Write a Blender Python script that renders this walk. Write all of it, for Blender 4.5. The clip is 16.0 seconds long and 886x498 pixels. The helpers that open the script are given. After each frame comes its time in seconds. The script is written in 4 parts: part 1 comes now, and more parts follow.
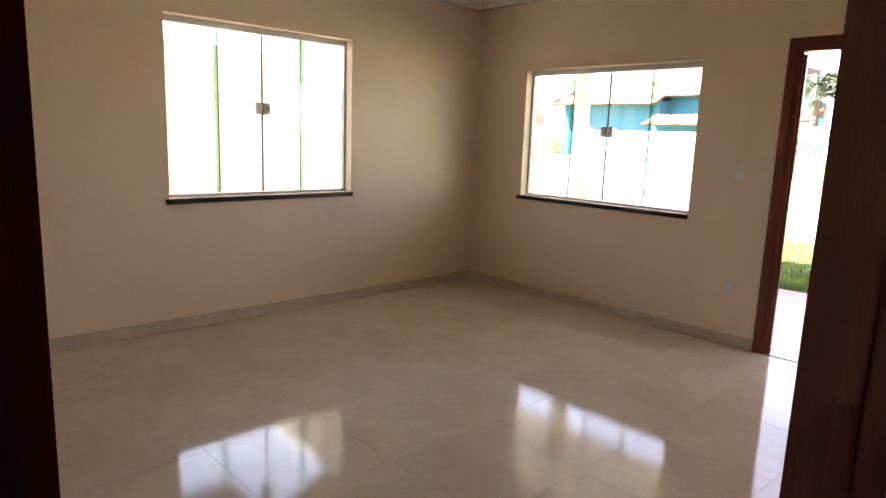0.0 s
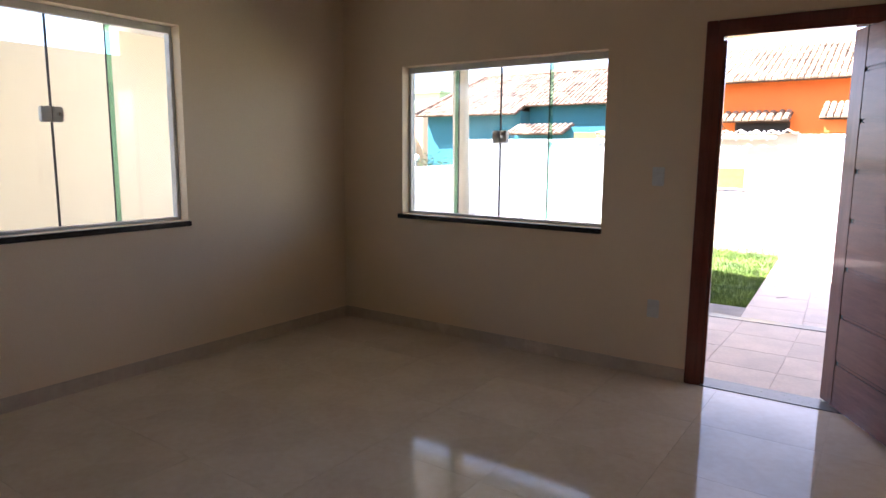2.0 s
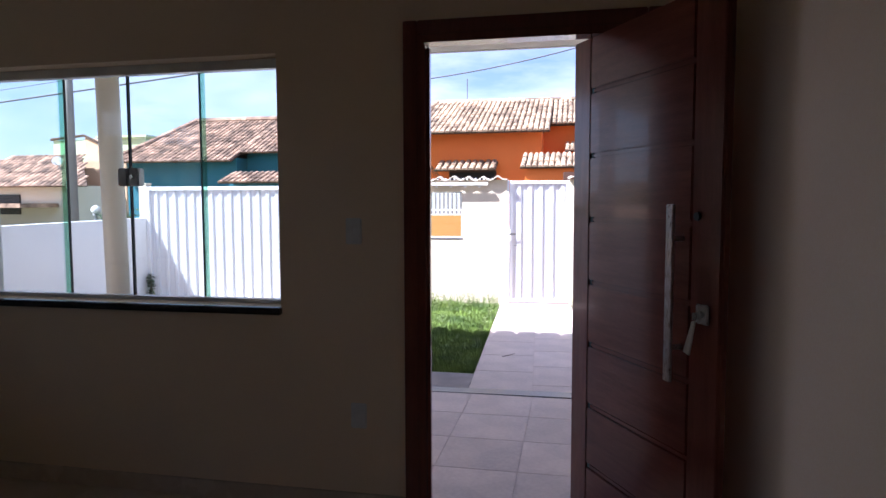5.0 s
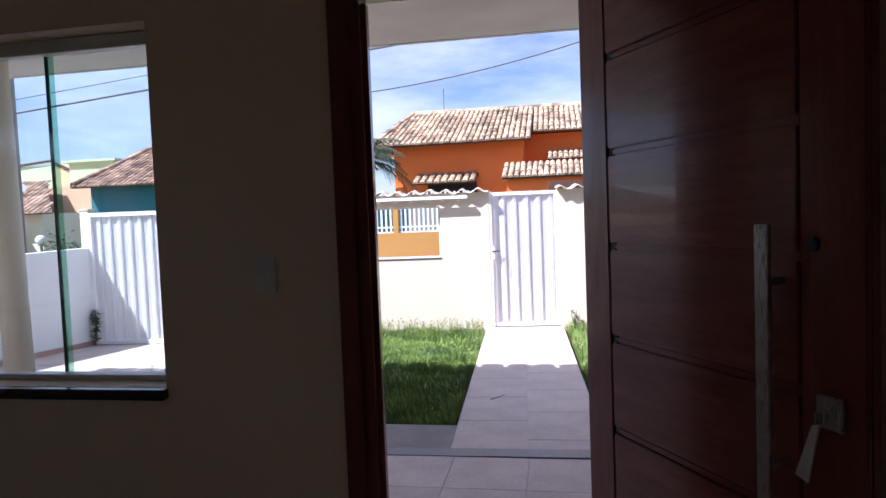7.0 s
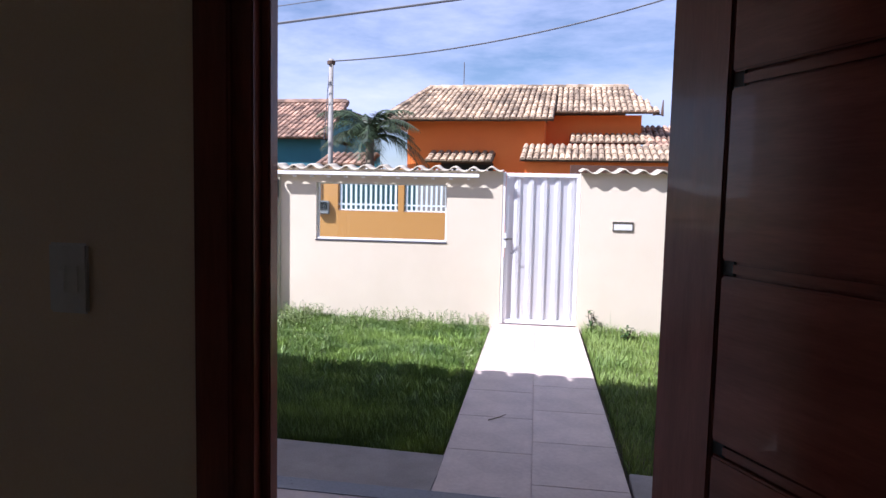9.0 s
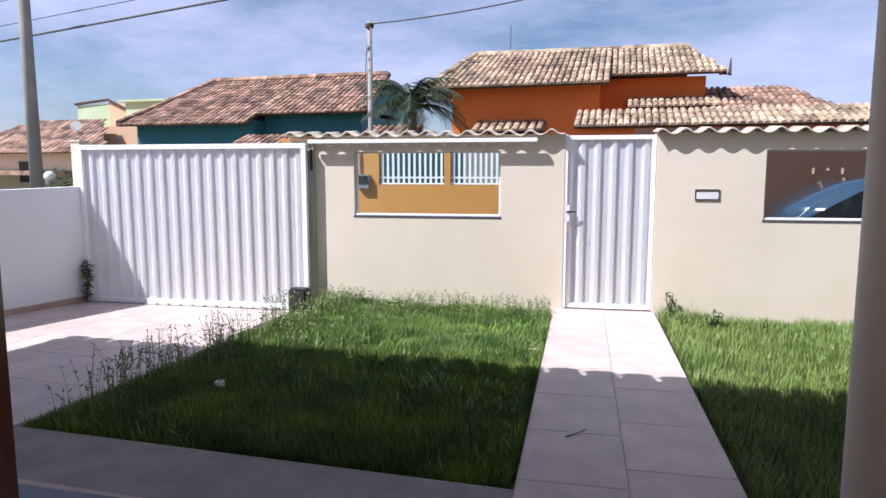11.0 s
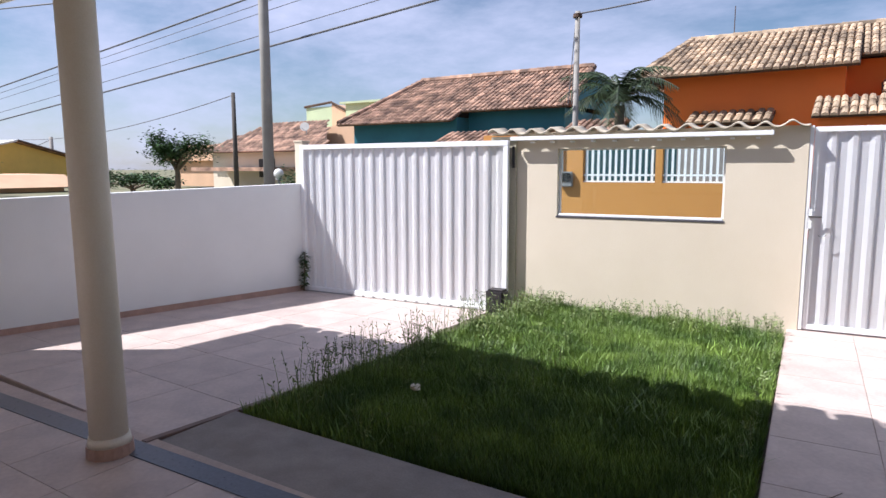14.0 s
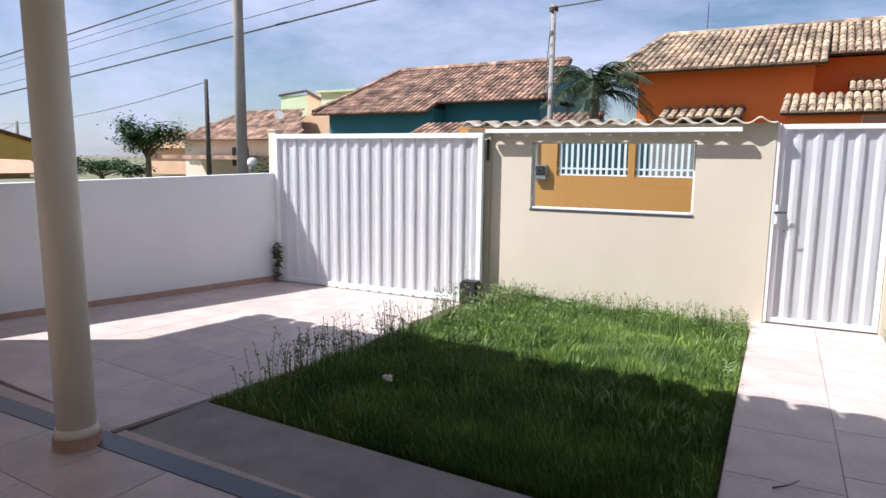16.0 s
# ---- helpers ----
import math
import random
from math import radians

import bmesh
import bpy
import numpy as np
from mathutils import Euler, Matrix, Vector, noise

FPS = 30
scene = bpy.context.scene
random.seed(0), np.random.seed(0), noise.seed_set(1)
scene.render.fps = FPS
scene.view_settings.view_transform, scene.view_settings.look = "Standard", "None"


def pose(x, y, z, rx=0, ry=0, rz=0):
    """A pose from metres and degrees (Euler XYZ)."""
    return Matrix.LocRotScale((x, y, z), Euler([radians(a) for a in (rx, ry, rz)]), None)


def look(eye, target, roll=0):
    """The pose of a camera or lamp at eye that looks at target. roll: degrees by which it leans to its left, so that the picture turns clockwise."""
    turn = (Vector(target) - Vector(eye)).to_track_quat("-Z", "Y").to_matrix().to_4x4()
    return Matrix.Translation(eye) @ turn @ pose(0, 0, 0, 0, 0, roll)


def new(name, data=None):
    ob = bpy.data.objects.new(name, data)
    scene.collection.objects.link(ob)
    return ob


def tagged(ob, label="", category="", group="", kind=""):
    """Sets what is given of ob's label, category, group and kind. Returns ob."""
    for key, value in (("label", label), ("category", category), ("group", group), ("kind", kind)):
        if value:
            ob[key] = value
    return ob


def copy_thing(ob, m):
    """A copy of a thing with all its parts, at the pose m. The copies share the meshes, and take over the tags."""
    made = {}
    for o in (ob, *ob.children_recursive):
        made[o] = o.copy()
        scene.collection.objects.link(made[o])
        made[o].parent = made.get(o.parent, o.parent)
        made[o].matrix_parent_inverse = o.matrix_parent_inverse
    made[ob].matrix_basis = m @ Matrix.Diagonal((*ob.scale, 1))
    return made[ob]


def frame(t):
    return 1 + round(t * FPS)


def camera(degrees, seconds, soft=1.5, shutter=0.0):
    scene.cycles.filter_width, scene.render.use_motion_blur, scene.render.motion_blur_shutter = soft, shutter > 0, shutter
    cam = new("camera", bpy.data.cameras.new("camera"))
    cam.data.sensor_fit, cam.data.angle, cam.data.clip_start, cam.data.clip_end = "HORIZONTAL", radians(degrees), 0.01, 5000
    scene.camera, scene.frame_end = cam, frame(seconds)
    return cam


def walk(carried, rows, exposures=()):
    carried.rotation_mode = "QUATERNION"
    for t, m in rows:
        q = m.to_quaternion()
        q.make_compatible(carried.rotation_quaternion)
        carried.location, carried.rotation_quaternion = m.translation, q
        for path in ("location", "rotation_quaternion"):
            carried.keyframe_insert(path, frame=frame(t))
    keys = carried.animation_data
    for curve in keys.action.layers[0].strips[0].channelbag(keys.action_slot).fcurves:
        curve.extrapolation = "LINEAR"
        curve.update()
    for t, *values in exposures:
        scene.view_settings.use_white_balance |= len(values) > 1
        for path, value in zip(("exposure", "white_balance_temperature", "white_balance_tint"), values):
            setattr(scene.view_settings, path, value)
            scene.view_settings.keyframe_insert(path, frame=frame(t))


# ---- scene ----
cam = camera(69.1, 16.0)
PATH = [
    (0, (0.494, 0.137, 1.458), (-0.937, 1.491, 1.11), 2.1),
    (0.5, (0.261, 0.276, 1.448), (-1.062, 1.748, 1.161), 4.2),
    (1, (0.082, 0.451, 1.458), (-1.115, 2.018, 1.125), 1.1),
    (1.5, (-0.08, 0.657, 1.45), (-1.363, 2.17, 1.194), 0.8),
    (2, (-0.241, 0.8, 1.412), (-1.368, 2.426, 1.117), 0.5),
    (2.5, (-0.37, 1.028, 1.415), (-1.184, 2.84, 1.18), 1.3),
    (3, (-0.438, 1.215, 1.396), (-1.009, 3.118, 1.163), 0.7),
    (3.5, (-0.389, 1.468, 1.411), (-0.929, 3.387, 1.257), 0.5),
    (4, (-0.41, 1.673, 1.405), (-0.88, 3.606, 1.196), -0.3),
    (4.2, (-0.455, 1.765, 1.401), (-0.855, 3.717, 1.231), -0.1),
    (6.3, (-0.504, 2.724, 1.413), (-0.891, 4.683, 1.301), -0.2),
    (6.5, (-0.541, 2.821, 1.44), (-0.899, 4.788, 1.404), -0.1),
    (7, (-0.562, 3.022, 1.437), (-0.907, 4.989, 1.336), -2.2),
    (7.5, (-0.501, 3.259, 1.432), (-0.99, 5.194, 1.301), 0.9),
    (8, (-0.469, 3.496, 1.418), (-0.973, 5.418, 1.191), 1.0),
    (8.5, (-0.541, 3.692, 1.422), (-0.985, 5.637, 1.284), 1.5),
    (8.7, (-0.581, 3.788, 1.432), (-0.959, 5.746, 1.281), 1.2),
    (10.8, (-0.830, 4.680, 1.325), (-1.371, 6.596, 1.130), 1.6),
    (11, (-0.881, 4.746, 1.350), (-1.399, 6.664, 1.115), 0),
    (11.5, (-0.950, 4.875, 1.325), (-1.657, 6.725, 1.050), 1),
    (12, (-1.015, 4.953, 1.390), (-2.022, 6.674, 1.241), 0.2),
    (12.5, (-1.048, 5.019, 1.376), (-2.185, 6.643, 1.113), -1),
    (13, (-1.048, 5.019, 1.376), (-2.231, 6.610, 1.116), -0.6),
    (13.5, (-1.044, 5.018, 1.377), (-2.169, 6.653, 1.128), -0.9),
    (14, (-1.041, 5.017, 1.379), (-2.110, 6.688, 1.130), -0.1),
    (14.5, (-1.031, 5.011, 1.383), (-2.079, 6.701, 1.166), -1),
    (15, (-1.030, 5.011, 1.383), (-2.026, 6.732, 1.169), -1.1),
    (15.5, (-1.023, 5.007, 1.386), (-2.023, 6.725, 1.163), -1.5),
    (16, (-1.020, 5.007, 1.386), (-2.022, 6.716, 1.110), 0.7),
]
EXPOSURES = [(0, 4.24, 6710, 22), (0.5, 4.09, 6510, 21), (1, 3.64, 6410, 21), (1.5, 3.34, 6160, 21), (2, 3.21, 6010, 21), (2.5, 3.01, 5860, 21), (3, 2.66, 5760, 21), (3.5, 2.36, 5690, 22), (4.2, 1.95, 5540, 22), (6.3, 1.45, 5510, 22), (7, 1.3, 5510, 22), (8.7, 1.1, 5510, 22), (10.8, 0.7, 5650, 17), (12.5, 0.7, 5750, 17), (14, 0.72, 5830, 15), (16, 0.72, 5830, 13)]
walk(cam, [(t, look(eye, target, roll)) for t, eye, target, roll in PATH], EXPOSURES)

# ---- world and sun ----
SUN_FLOW = Vector((0.66, 0.50, -1.0)).normalized()
world = bpy.data.worlds.new("sky")
scene.world = world
world.use_nodes = True
wn, wl = world.node_tree.nodes, world.node_tree.links
wn.clear()
sky = wn.new("ShaderNodeTexSky")
sky.sky_type, sky.sun_disc = "NISHITA", False
sky.sun_elevation = math.asin(-SUN_FLOW.z)
sky.sun_rotation = math.atan2(-SUN_FLOW.x, -SUN_FLOW.y)
sky.air_density, sky.dust_density = 1.0, 0.6
tc = wn.new("ShaderNodeTexCoord")
mp = wn.new("ShaderNodeMapping")
mp.inputs["Scale"].default_value = (1.3, 2.6, 5.5)
mp.inputs["Rotation"].default_value = (0.25, 0.1, 0.5)
cl = wn.new("ShaderNodeTexNoise")
cl.inputs["Scale"].default_value, cl.inputs["Detail"].default_value, cl.inputs["Roughness"].default_value = 1.6, 8, 0.62
cr = wn.new("ShaderNodeValToRGB")
cr.color_ramp.elements[0].position, cr.color_ramp.elements[1].position = 0.36, 0.72
mx = wn.new("ShaderNodeMixRGB")
mx.inputs["Color2"].default_value = (7.2, 7.5, 9.3, 1)
bg = wn.new("ShaderNodeBackground")
bg.inputs["Strength"].default_value = 0.061
ow = wn.new("ShaderNodeOutputWorld")
wl.new(tc.outputs["Generated"], mp.inputs["Vector"])
wl.new(mp.outputs["Vector"], cl.inputs["Vector"])
wl.new(cl.outputs["Fac"], cr.inputs["Fac"])
wl.new(cr.outputs["Color"], mx.inputs["Fac"])
wl.new(sky.outputs["Color"], mx.inputs["Color1"])
wl.new(mx.outputs["Color"], bg.inputs["Color"])
wl.new(bg.outputs["Background"], ow.inputs["Surface"])
sun = new("sun", bpy.data.lights.new("sun", "SUN"))
sun.data.energy, sun.data.angle, sun.data.color = 5.0, radians(0.53), (1.0, 0.95, 0.87)
sun.matrix_world = look((0, 0, 20), Vector((0, 0, 20)) + SUN_FLOW)


# ---- materials ----
def mat(name, a, b=None, rough=0.6, scale=6.0, bump=0.1, metal=0.0, fine=60.0, stretch=(1, 1, 1), island=0.0, spec=0.5, coat=0.0, dist=0.004, contrast=(0.35, 0.68), rough_var=0.08):
    """Two-scale mottled paint, stone, wood or metal."""
    m = bpy.data.materials.new(name)
    m.use_nodes = True
    n, l = m.node_tree.nodes, m.node_tree.links
    p = n["Principled BSDF"]
    b = b or tuple(c * 0.86 for c in a)
    t = n.new("ShaderNodeTexCoord")
    mpg = n.new("ShaderNodeMapping")
    mpg.inputs["Scale"].default_value = stretch
    l.new(t.outputs["Object"], mpg.inputs["Vector"])
    n1 = n.new("ShaderNodeTexNoise")
    n1.inputs["Scale"].default_value, n1.inputs["Detail"].default_value, n1.inputs["Roughness"].default_value = scale, 7, 0.6
    n2 = n.new("ShaderNodeTexNoise")
    n2.inputs["Scale"].default_value, n2.inputs["Detail"].default_value = fine, 4
    for k in (n1, n2):
        l.new(mpg.outputs["Vector"], k.inputs["Vector"])
    r = n.new("ShaderNodeValToRGB")
    r.color_ramp.elements[0].position, r.color_ramp.elements[1].position = contrast
    r.color_ramp.elements[0].color, r.color_ramp.elements[1].color = (*b, 1), (*a, 1)
    l.new(n1.outputs["Fac"], r.inputs["Fac"])
    g = n.new("ShaderNodeMixRGB")
    g.blend_type = "OVERLAY"
    g.inputs["Fac"].default_value = 0.18
    l.new(r.outputs["Color"], g.inputs["Color1"])
    l.new(n2.outputs["Fac"], g.inputs["Color2"])
    out = g.outputs["Color"]
    if island:
        geo = n.new("ShaderNodeNewGeometry")
        oi = n.new("ShaderNodeObjectInfo")
        ad = n.new("ShaderNodeMath")
        ad.operation = "ADD"
        l.new(geo.outputs["Random Per Island"], ad.inputs[0])
        l.new(oi.outputs["Random"], ad.inputs[1])
        fr = n.new("ShaderNodeMath")
        fr.operation = "FRACT"
        l.new(ad.outputs[0], fr.inputs[0])
        mr = n.new("ShaderNodeMapRange")
        mr.inputs["To Min"].default_value, mr.inputs["To Max"].default_value = 1 - island, 1 + island
        l.new(fr.outputs[0], mr.inputs["Value"])
        hv = n.new("ShaderNodeHueSaturation")
        l.new(mr.outputs["Result"], hv.inputs["Value"])
        l.new(out, hv.inputs["Color"])
        out = hv.outputs["Color"]
    l.new(out, p.inputs["Base Color"])
    rr = n.new("ShaderNodeMapRange")
    rr.inputs["To Min"].default_value, rr.inputs["To Max"].default_value = max(0.02, rough - rough_var), min(1, rough + rough_var)
    l.new(n1.outputs["Fac"], rr.inputs["Value"])
    l.new(rr.outputs["Result"], p.inputs["Roughness"])
    p.inputs["Metallic"].default_value = metal
    p.inputs["Specular IOR Level"].default_value = spec
    p.inputs["Coat Weight"].default_value = coat
    if bump:
        bp = n.new("ShaderNodeBump")
        bp.inputs["Strength"].default_value, bp.inputs["Distance"].default_value = bump, dist
        l.new(n2.outputs["Fac"], bp.inputs["Height"])
        l.new(bp.outputs["Normal"], p.inputs["Normal"])
    return m


def glass(name, tint, rough=0.0):
    m = bpy.data.materials.new(name)
    m.use_nodes = True
    n, l = m.node_tree.nodes, m.node_tree.links
    o = n["Material Output"]
    n.remove(n["Principled BSDF"])
    tr, gl, mixs, lw = n.new("ShaderNodeBsdfTransparent"), n.new("ShaderNodeBsdfGlossy"), n.new("ShaderNodeMixShader"), n.new("ShaderNodeLayerWeight")
    tr.inputs["Color"].default_value = (*tint, 1)
    gl.inputs["Roughness"].default_value = rough
    pw, ml = n.new("ShaderNodeMath"), n.new("ShaderNodeMath")
    pw.operation, ml.operation = "POWER", "MULTIPLY_ADD"
    pw.inputs[1].default_value, ml.inputs[1].default_value, ml.inputs[2].default_value = 5.0, 0.6, 0.03
    l.new(lw.outputs["Facing"], pw.inputs[0])
    l.new(pw.outputs[0], ml.inputs[0])
    l.new(ml.outputs[0], mixs.inputs["Fac"])
    l.new(tr.outputs["BSDF"], mixs.inputs[1])
    l.new(gl.outputs["BSDF"], mixs.inputs[2])
    l.new(mixs.outputs["Shader"], o.inputs["Surface"])
    return m


M = {
    "wall_in": mat("cream_wall_paint", (0.87, 0.70, 0.50), (0.83, 0.66, 0.465), 0.62, 1.2, 0.12, fine=180),
    "ceiling": mat("white_ceiling_paint", (0.86, 0.84, 0.80), None, 0.7, 2, 0.08, fine=150),
    "tile_in": mat("polished_beige_porcelain", (0.79, 0.67, 0.525), (0.69, 0.57, 0.43), 0.08, 2.2, 0.0, fine=22, island=0.02, spec=0.42, rough_var=0.03),
    "joint": mat("grey_grout", (0.76, 0.645, 0.50), None, 0.18, 20, 0.1),
    "joint_out": mat("pinkish_grout", (0.54, 0.44, 0.39), (0.46, 0.37, 0.33), 0.9, 9, 0.2),
    "post": mat("beige_grey_render", (0.52, 0.47, 0.36), (0.44, 0.40, 0.30), 0.85, 3, 0.3),
    "kerb": mat("shade_darkened_brown_kerb", (0.22, 0.14, 0.11), (0.15, 0.10, 0.08), 0.6, 8, 0.1),
    "teal_dark": mat("dark_teal_paint", (0.018, 0.075, 0.085), None, 0.7, 2, 0.2),
    "grey_roof": mat("pale_grey_roof_sheet", (0.62, 0.60, 0.56), (0.5, 0.48, 0.45), 0.7, 1, 0.2),
    "pole_dark": mat("dark_weathered_wood_pole", (0.10, 0.085, 0.07), (0.06, 0.05, 0.045), 0.9, 5, 0.4),
    "baseboard": mat("beige_tile_skirting", (0.68, 0.56, 0.43), (0.58, 0.47, 0.36), 0.25, 3, 0.0, fine=22),
    "wood": mat("dark_varnished_mahogany", (0.20, 0.052, 0.034), (0.14, 0.036, 0.024), 0.2, 5, 0.03, fine=40, stretch=(7, 7, 0.7), coat=0.25, spec=0.45, rough_var=0.04),
    "wood_h": mat("dark_varnished_mahogany_boards", (0.21, 0.056, 0.036), (0.15, 0.039, 0.026), 0.2, 5, 0.03, fine=40, stretch=(0.7, 7, 7), coat=0.25, island=0.12, spec=0.45, rough_var=0.04),
    "granite": mat("black_granite", (0.035, 0.033, 0.034), (0.015, 0.015, 0.016), 0.18, 40, 0.0, fine=300),
    "granite_grey": mat("grey_granite_strip", (0.125, 0.12, 0.14), (0.08, 0.078, 0.09), 0.3, 50, 0.05, fine=300),
    "alu": mat("white_lacquered_aluminium", (0.80, 0.80, 0.78), None, 0.35, 8, 0.02),
    "glass": glass("clear_window_glass", (0.915, 0.97, 0.965)),
    "glass_edge": glass("pale_green_glass_edge", (0.60, 0.80, 0.70)),
    "seal": mat("black_seal_and_notch_shade", (0.02, 0.022, 0.022), None, 0.6, 20, 0.0),
    "steel": mat("brushed_steel", (0.62, 0.62, 0.61), (0.5, 0.5, 0.5), 0.28, 30, 0.03, metal=1.0, stretch=(20, 20, 1)),
    "plastic": mat("white_plastic", (0.80, 0.79, 0.75), None, 0.35, 10, 0.0),
    "plastic_grey": mat("grey_plastic", (0.28, 0.28, 0.28), None, 0.4, 10, 0.0),
    "black": mat("black_plastic", (0.025, 0.022, 0.024), None, 0.45, 15, 0.05),
    "cream_out": mat("cream_masonry_paint", (0.76, 0.67, 0.53), (0.70, 0.61, 0.47), 0.75, 0.9, 0.35, fine=120),
    "cap": mat("weathered_cream_tile_paint", (0.56, 0.49, 0.38), (0.36, 0.31, 0.235), 0.8, 4.0, 0.35, fine=60, contrast=(0.36, 0.6)),
    "yellow_out": mat("yellow_cream_masonry_paint", (0.80, 0.74, 0.60), (0.75, 0.69, 0.55), 0.75, 0.9, 0.35, fine=120),
    "white_out": mat("white_masonry_paint", (0.80, 0.80, 0.80), (0.72, 0.72, 0.72), 0.75, 0.8, 0.4, fine=110),
    "gate": mat("white_gate_enamel", (0.93, 0.93, 0.935), (0.90, 0.90, 0.905), 0.42, 3, 0.03, spec=0.4),
    "column": mat("off_white_column_paint", (0.78, 0.72, 0.62), (0.73, 0.67, 0.57), 0.6, 2, 0.2, fine=120),
    "soffit": mat("white_porch_ceiling_paint", (0.84, 0.82, 0.78), None, 0.7, 2, 0.1),
    "tile_out": mat("pinkish_beige_outdoor_tile", (0.62, 0.51, 0.455), (0.46, 0.375, 0.34), 0.5, 3.2, 0.12, fine=40, island=0.07),
    "concrete": mat("worn_grey_concrete", (0.33, 0.295, 0.27), (0.24, 0.215, 0.20), 0.85, 5, 0.4, fine=90),
    "skirt_out": mat("pink_brown_tile_skirting", (0.45, 0.29, 0.23), (0.36, 0.23, 0.19), 0.5, 8, 0.1),
    "soil": mat("brown_soil", (0.10, 0.075, 0.045), (0.05, 0.045, 0.02), 0.95, 7, 0.6),
    "grass": mat("green_grass", (0.20, 0.30, 0.045), (0.055, 0.115, 0.014), 0.55, 2.2, 0.0, island=0.45),
    "stalk": mat("green_seed_stalk", (0.20, 0.25, 0.075), (0.11, 0.16, 0.04), 0.6, 3, 0.0, island=0.3),
    "lawn": mat("short_green_lawn", (0.22, 0.30, 0.065), (0.12, 0.20, 0.032), 0.6, 2.0, 0.0, island=0.35),
    "leaf": mat("dark_green_leaf", (0.06, 0.12, 0.03), (0.03, 0.07, 0.018), 0.45, 3, 0.0, island=0.4),
    "palm": mat("palm_leaf", (0.038, 0.065, 0.02), (0.018, 0.034, 0.010), 0.6, 3, 0.0, island=0.4),
    "bark": mat("grey_brown_bark", (0.20, 0.16, 0.11), (0.12, 0.09, 0.06), 0.9, 6, 0.6),
    "clay": mat("weathered_clay_roof_tile", (0.42, 0.29, 0.21), (0.19, 0.125, 0.09), 0.85, 1.1, 0.3, fine=30, island=0.34),
    "clay_light": mat("pale_clay_roof_tile", (0.54, 0.40, 0.265), (0.20, 0.145, 0.095), 0.85, 1.4, 0.3, fine=14, island=0.30, contrast=(0.38, 0.60)),
    "clay_red": mat("red_brown_roof_tile", (0.43, 0.265, 0.18), (0.135, 0.08, 0.055), 0.85, 1.7, 0.3, fine=12, island=0.42, contrast=(0.38, 0.62)),
    "under": mat("dark_roof_parts_and_shade", (0.10, 0.06, 0.04), None, 0.9, 5, 0.2),
    "orange": mat("orange_masonry_paint", (0.95, 0.235, 0.036), (0.88, 0.205, 0.031), 0.7, 0.8, 0.3, fine=60),
    "ochre": mat("ochre_masonry_paint", (0.62, 0.29, 0.07), (0.56, 0.25, 0.06), 0.7, 0.8, 0.3, fine=60),
    "teal": mat("teal_masonry_paint", (0.028, 0.165, 0.215), (0.022, 0.13, 0.175), 0.7, 0.8, 0.3, fine=60),
    "green_pale": mat("pale_green_masonry_paint", (0.50, 0.58, 0.36), None, 0.75, 0.8, 0.3),
    "peach": mat("peach_masonry_paint", (0.70, 0.45, 0.28), None, 0.75, 0.8, 0.3),
    "yellow": mat("yellow_masonry_paint", (0.66, 0.44, 0.10), None, 0.75, 0.8, 0.3),
    "brown": mat("brown_garage_paint", (0.10, 0.045, 0.025), None, 0.7, 0.8, 0.3),
    "dark": mat("dark_window_opening", (0.02, 0.018, 0.016), None, 0.5, 3, 0.0),
    "asphalt": mat("grey_road_surface", (0.09, 0.085, 0.08), (0.06, 0.06, 0.055), 0.9, 3, 0.5, fine=120),
    "ground": mat("dry_ground", (0.22, 0.19, 0.12), (0.12, 0.13, 0.06), 0.95, 0.6, 0.4, fine=20),
    "pole": mat("grey_concrete_pole", (0.34, 0.32, 0.29), (0.26, 0.245, 0.22), 0.85, 3, 0.3),
    "cable": mat("black_cable", (0.13, 0.13, 0.14), None, 0.6, 10, 0.0),
    "car": mat("dark_blue_car_paint", (0.03, 0.06, 0.10), None, 0.2, 4, 0.0, coat=0.8),
    "car_glass": mat("dark_car_glass", (0.012, 0.016, 0.02), None, 0.08, 4, 0.0),
    "rubber": mat("black_tyre_rubber", (0.03, 0.03, 0.03), None, 0.8, 20, 0.1),
    "paper": mat("cream_key_tag", (0.66, 0.60, 0.50), None, 0.6, 10, 0.0),
}


# ---- builders ----
def box(bm, x0, x1, y0, y1, z0, z1, bevel=0.0):
    r = bmesh.ops.create_cube(bm, size=1, matrix=Matrix.Translation(((x0 + x1) / 2, (y0 + y1) / 2, (z0 + z1) / 2)) @ Matrix.Diagonal((x1 - x0, y1 - y0, z1 - z0, 1)))
    if bevel:
        edges = list({e for v in r["verts"] for e in v.link_edges})
        bmesh.ops.bevel(bm, geom=edges, offset=bevel, segments=2, affect="EDGES")
    return bm


def cyl(bm, x, y, z0, z1, r0, r1=None, seg=24, m=None):
    mt = Matrix.Translation((x, y, (z0 + z1) / 2))
    bmesh.ops.create_cone(bm, cap_ends=True, segments=seg, radius1=r0, radius2=r0 if r1 is None else r1, depth=z1 - z0, matrix=mt if m is None else m @ mt)
    return bm


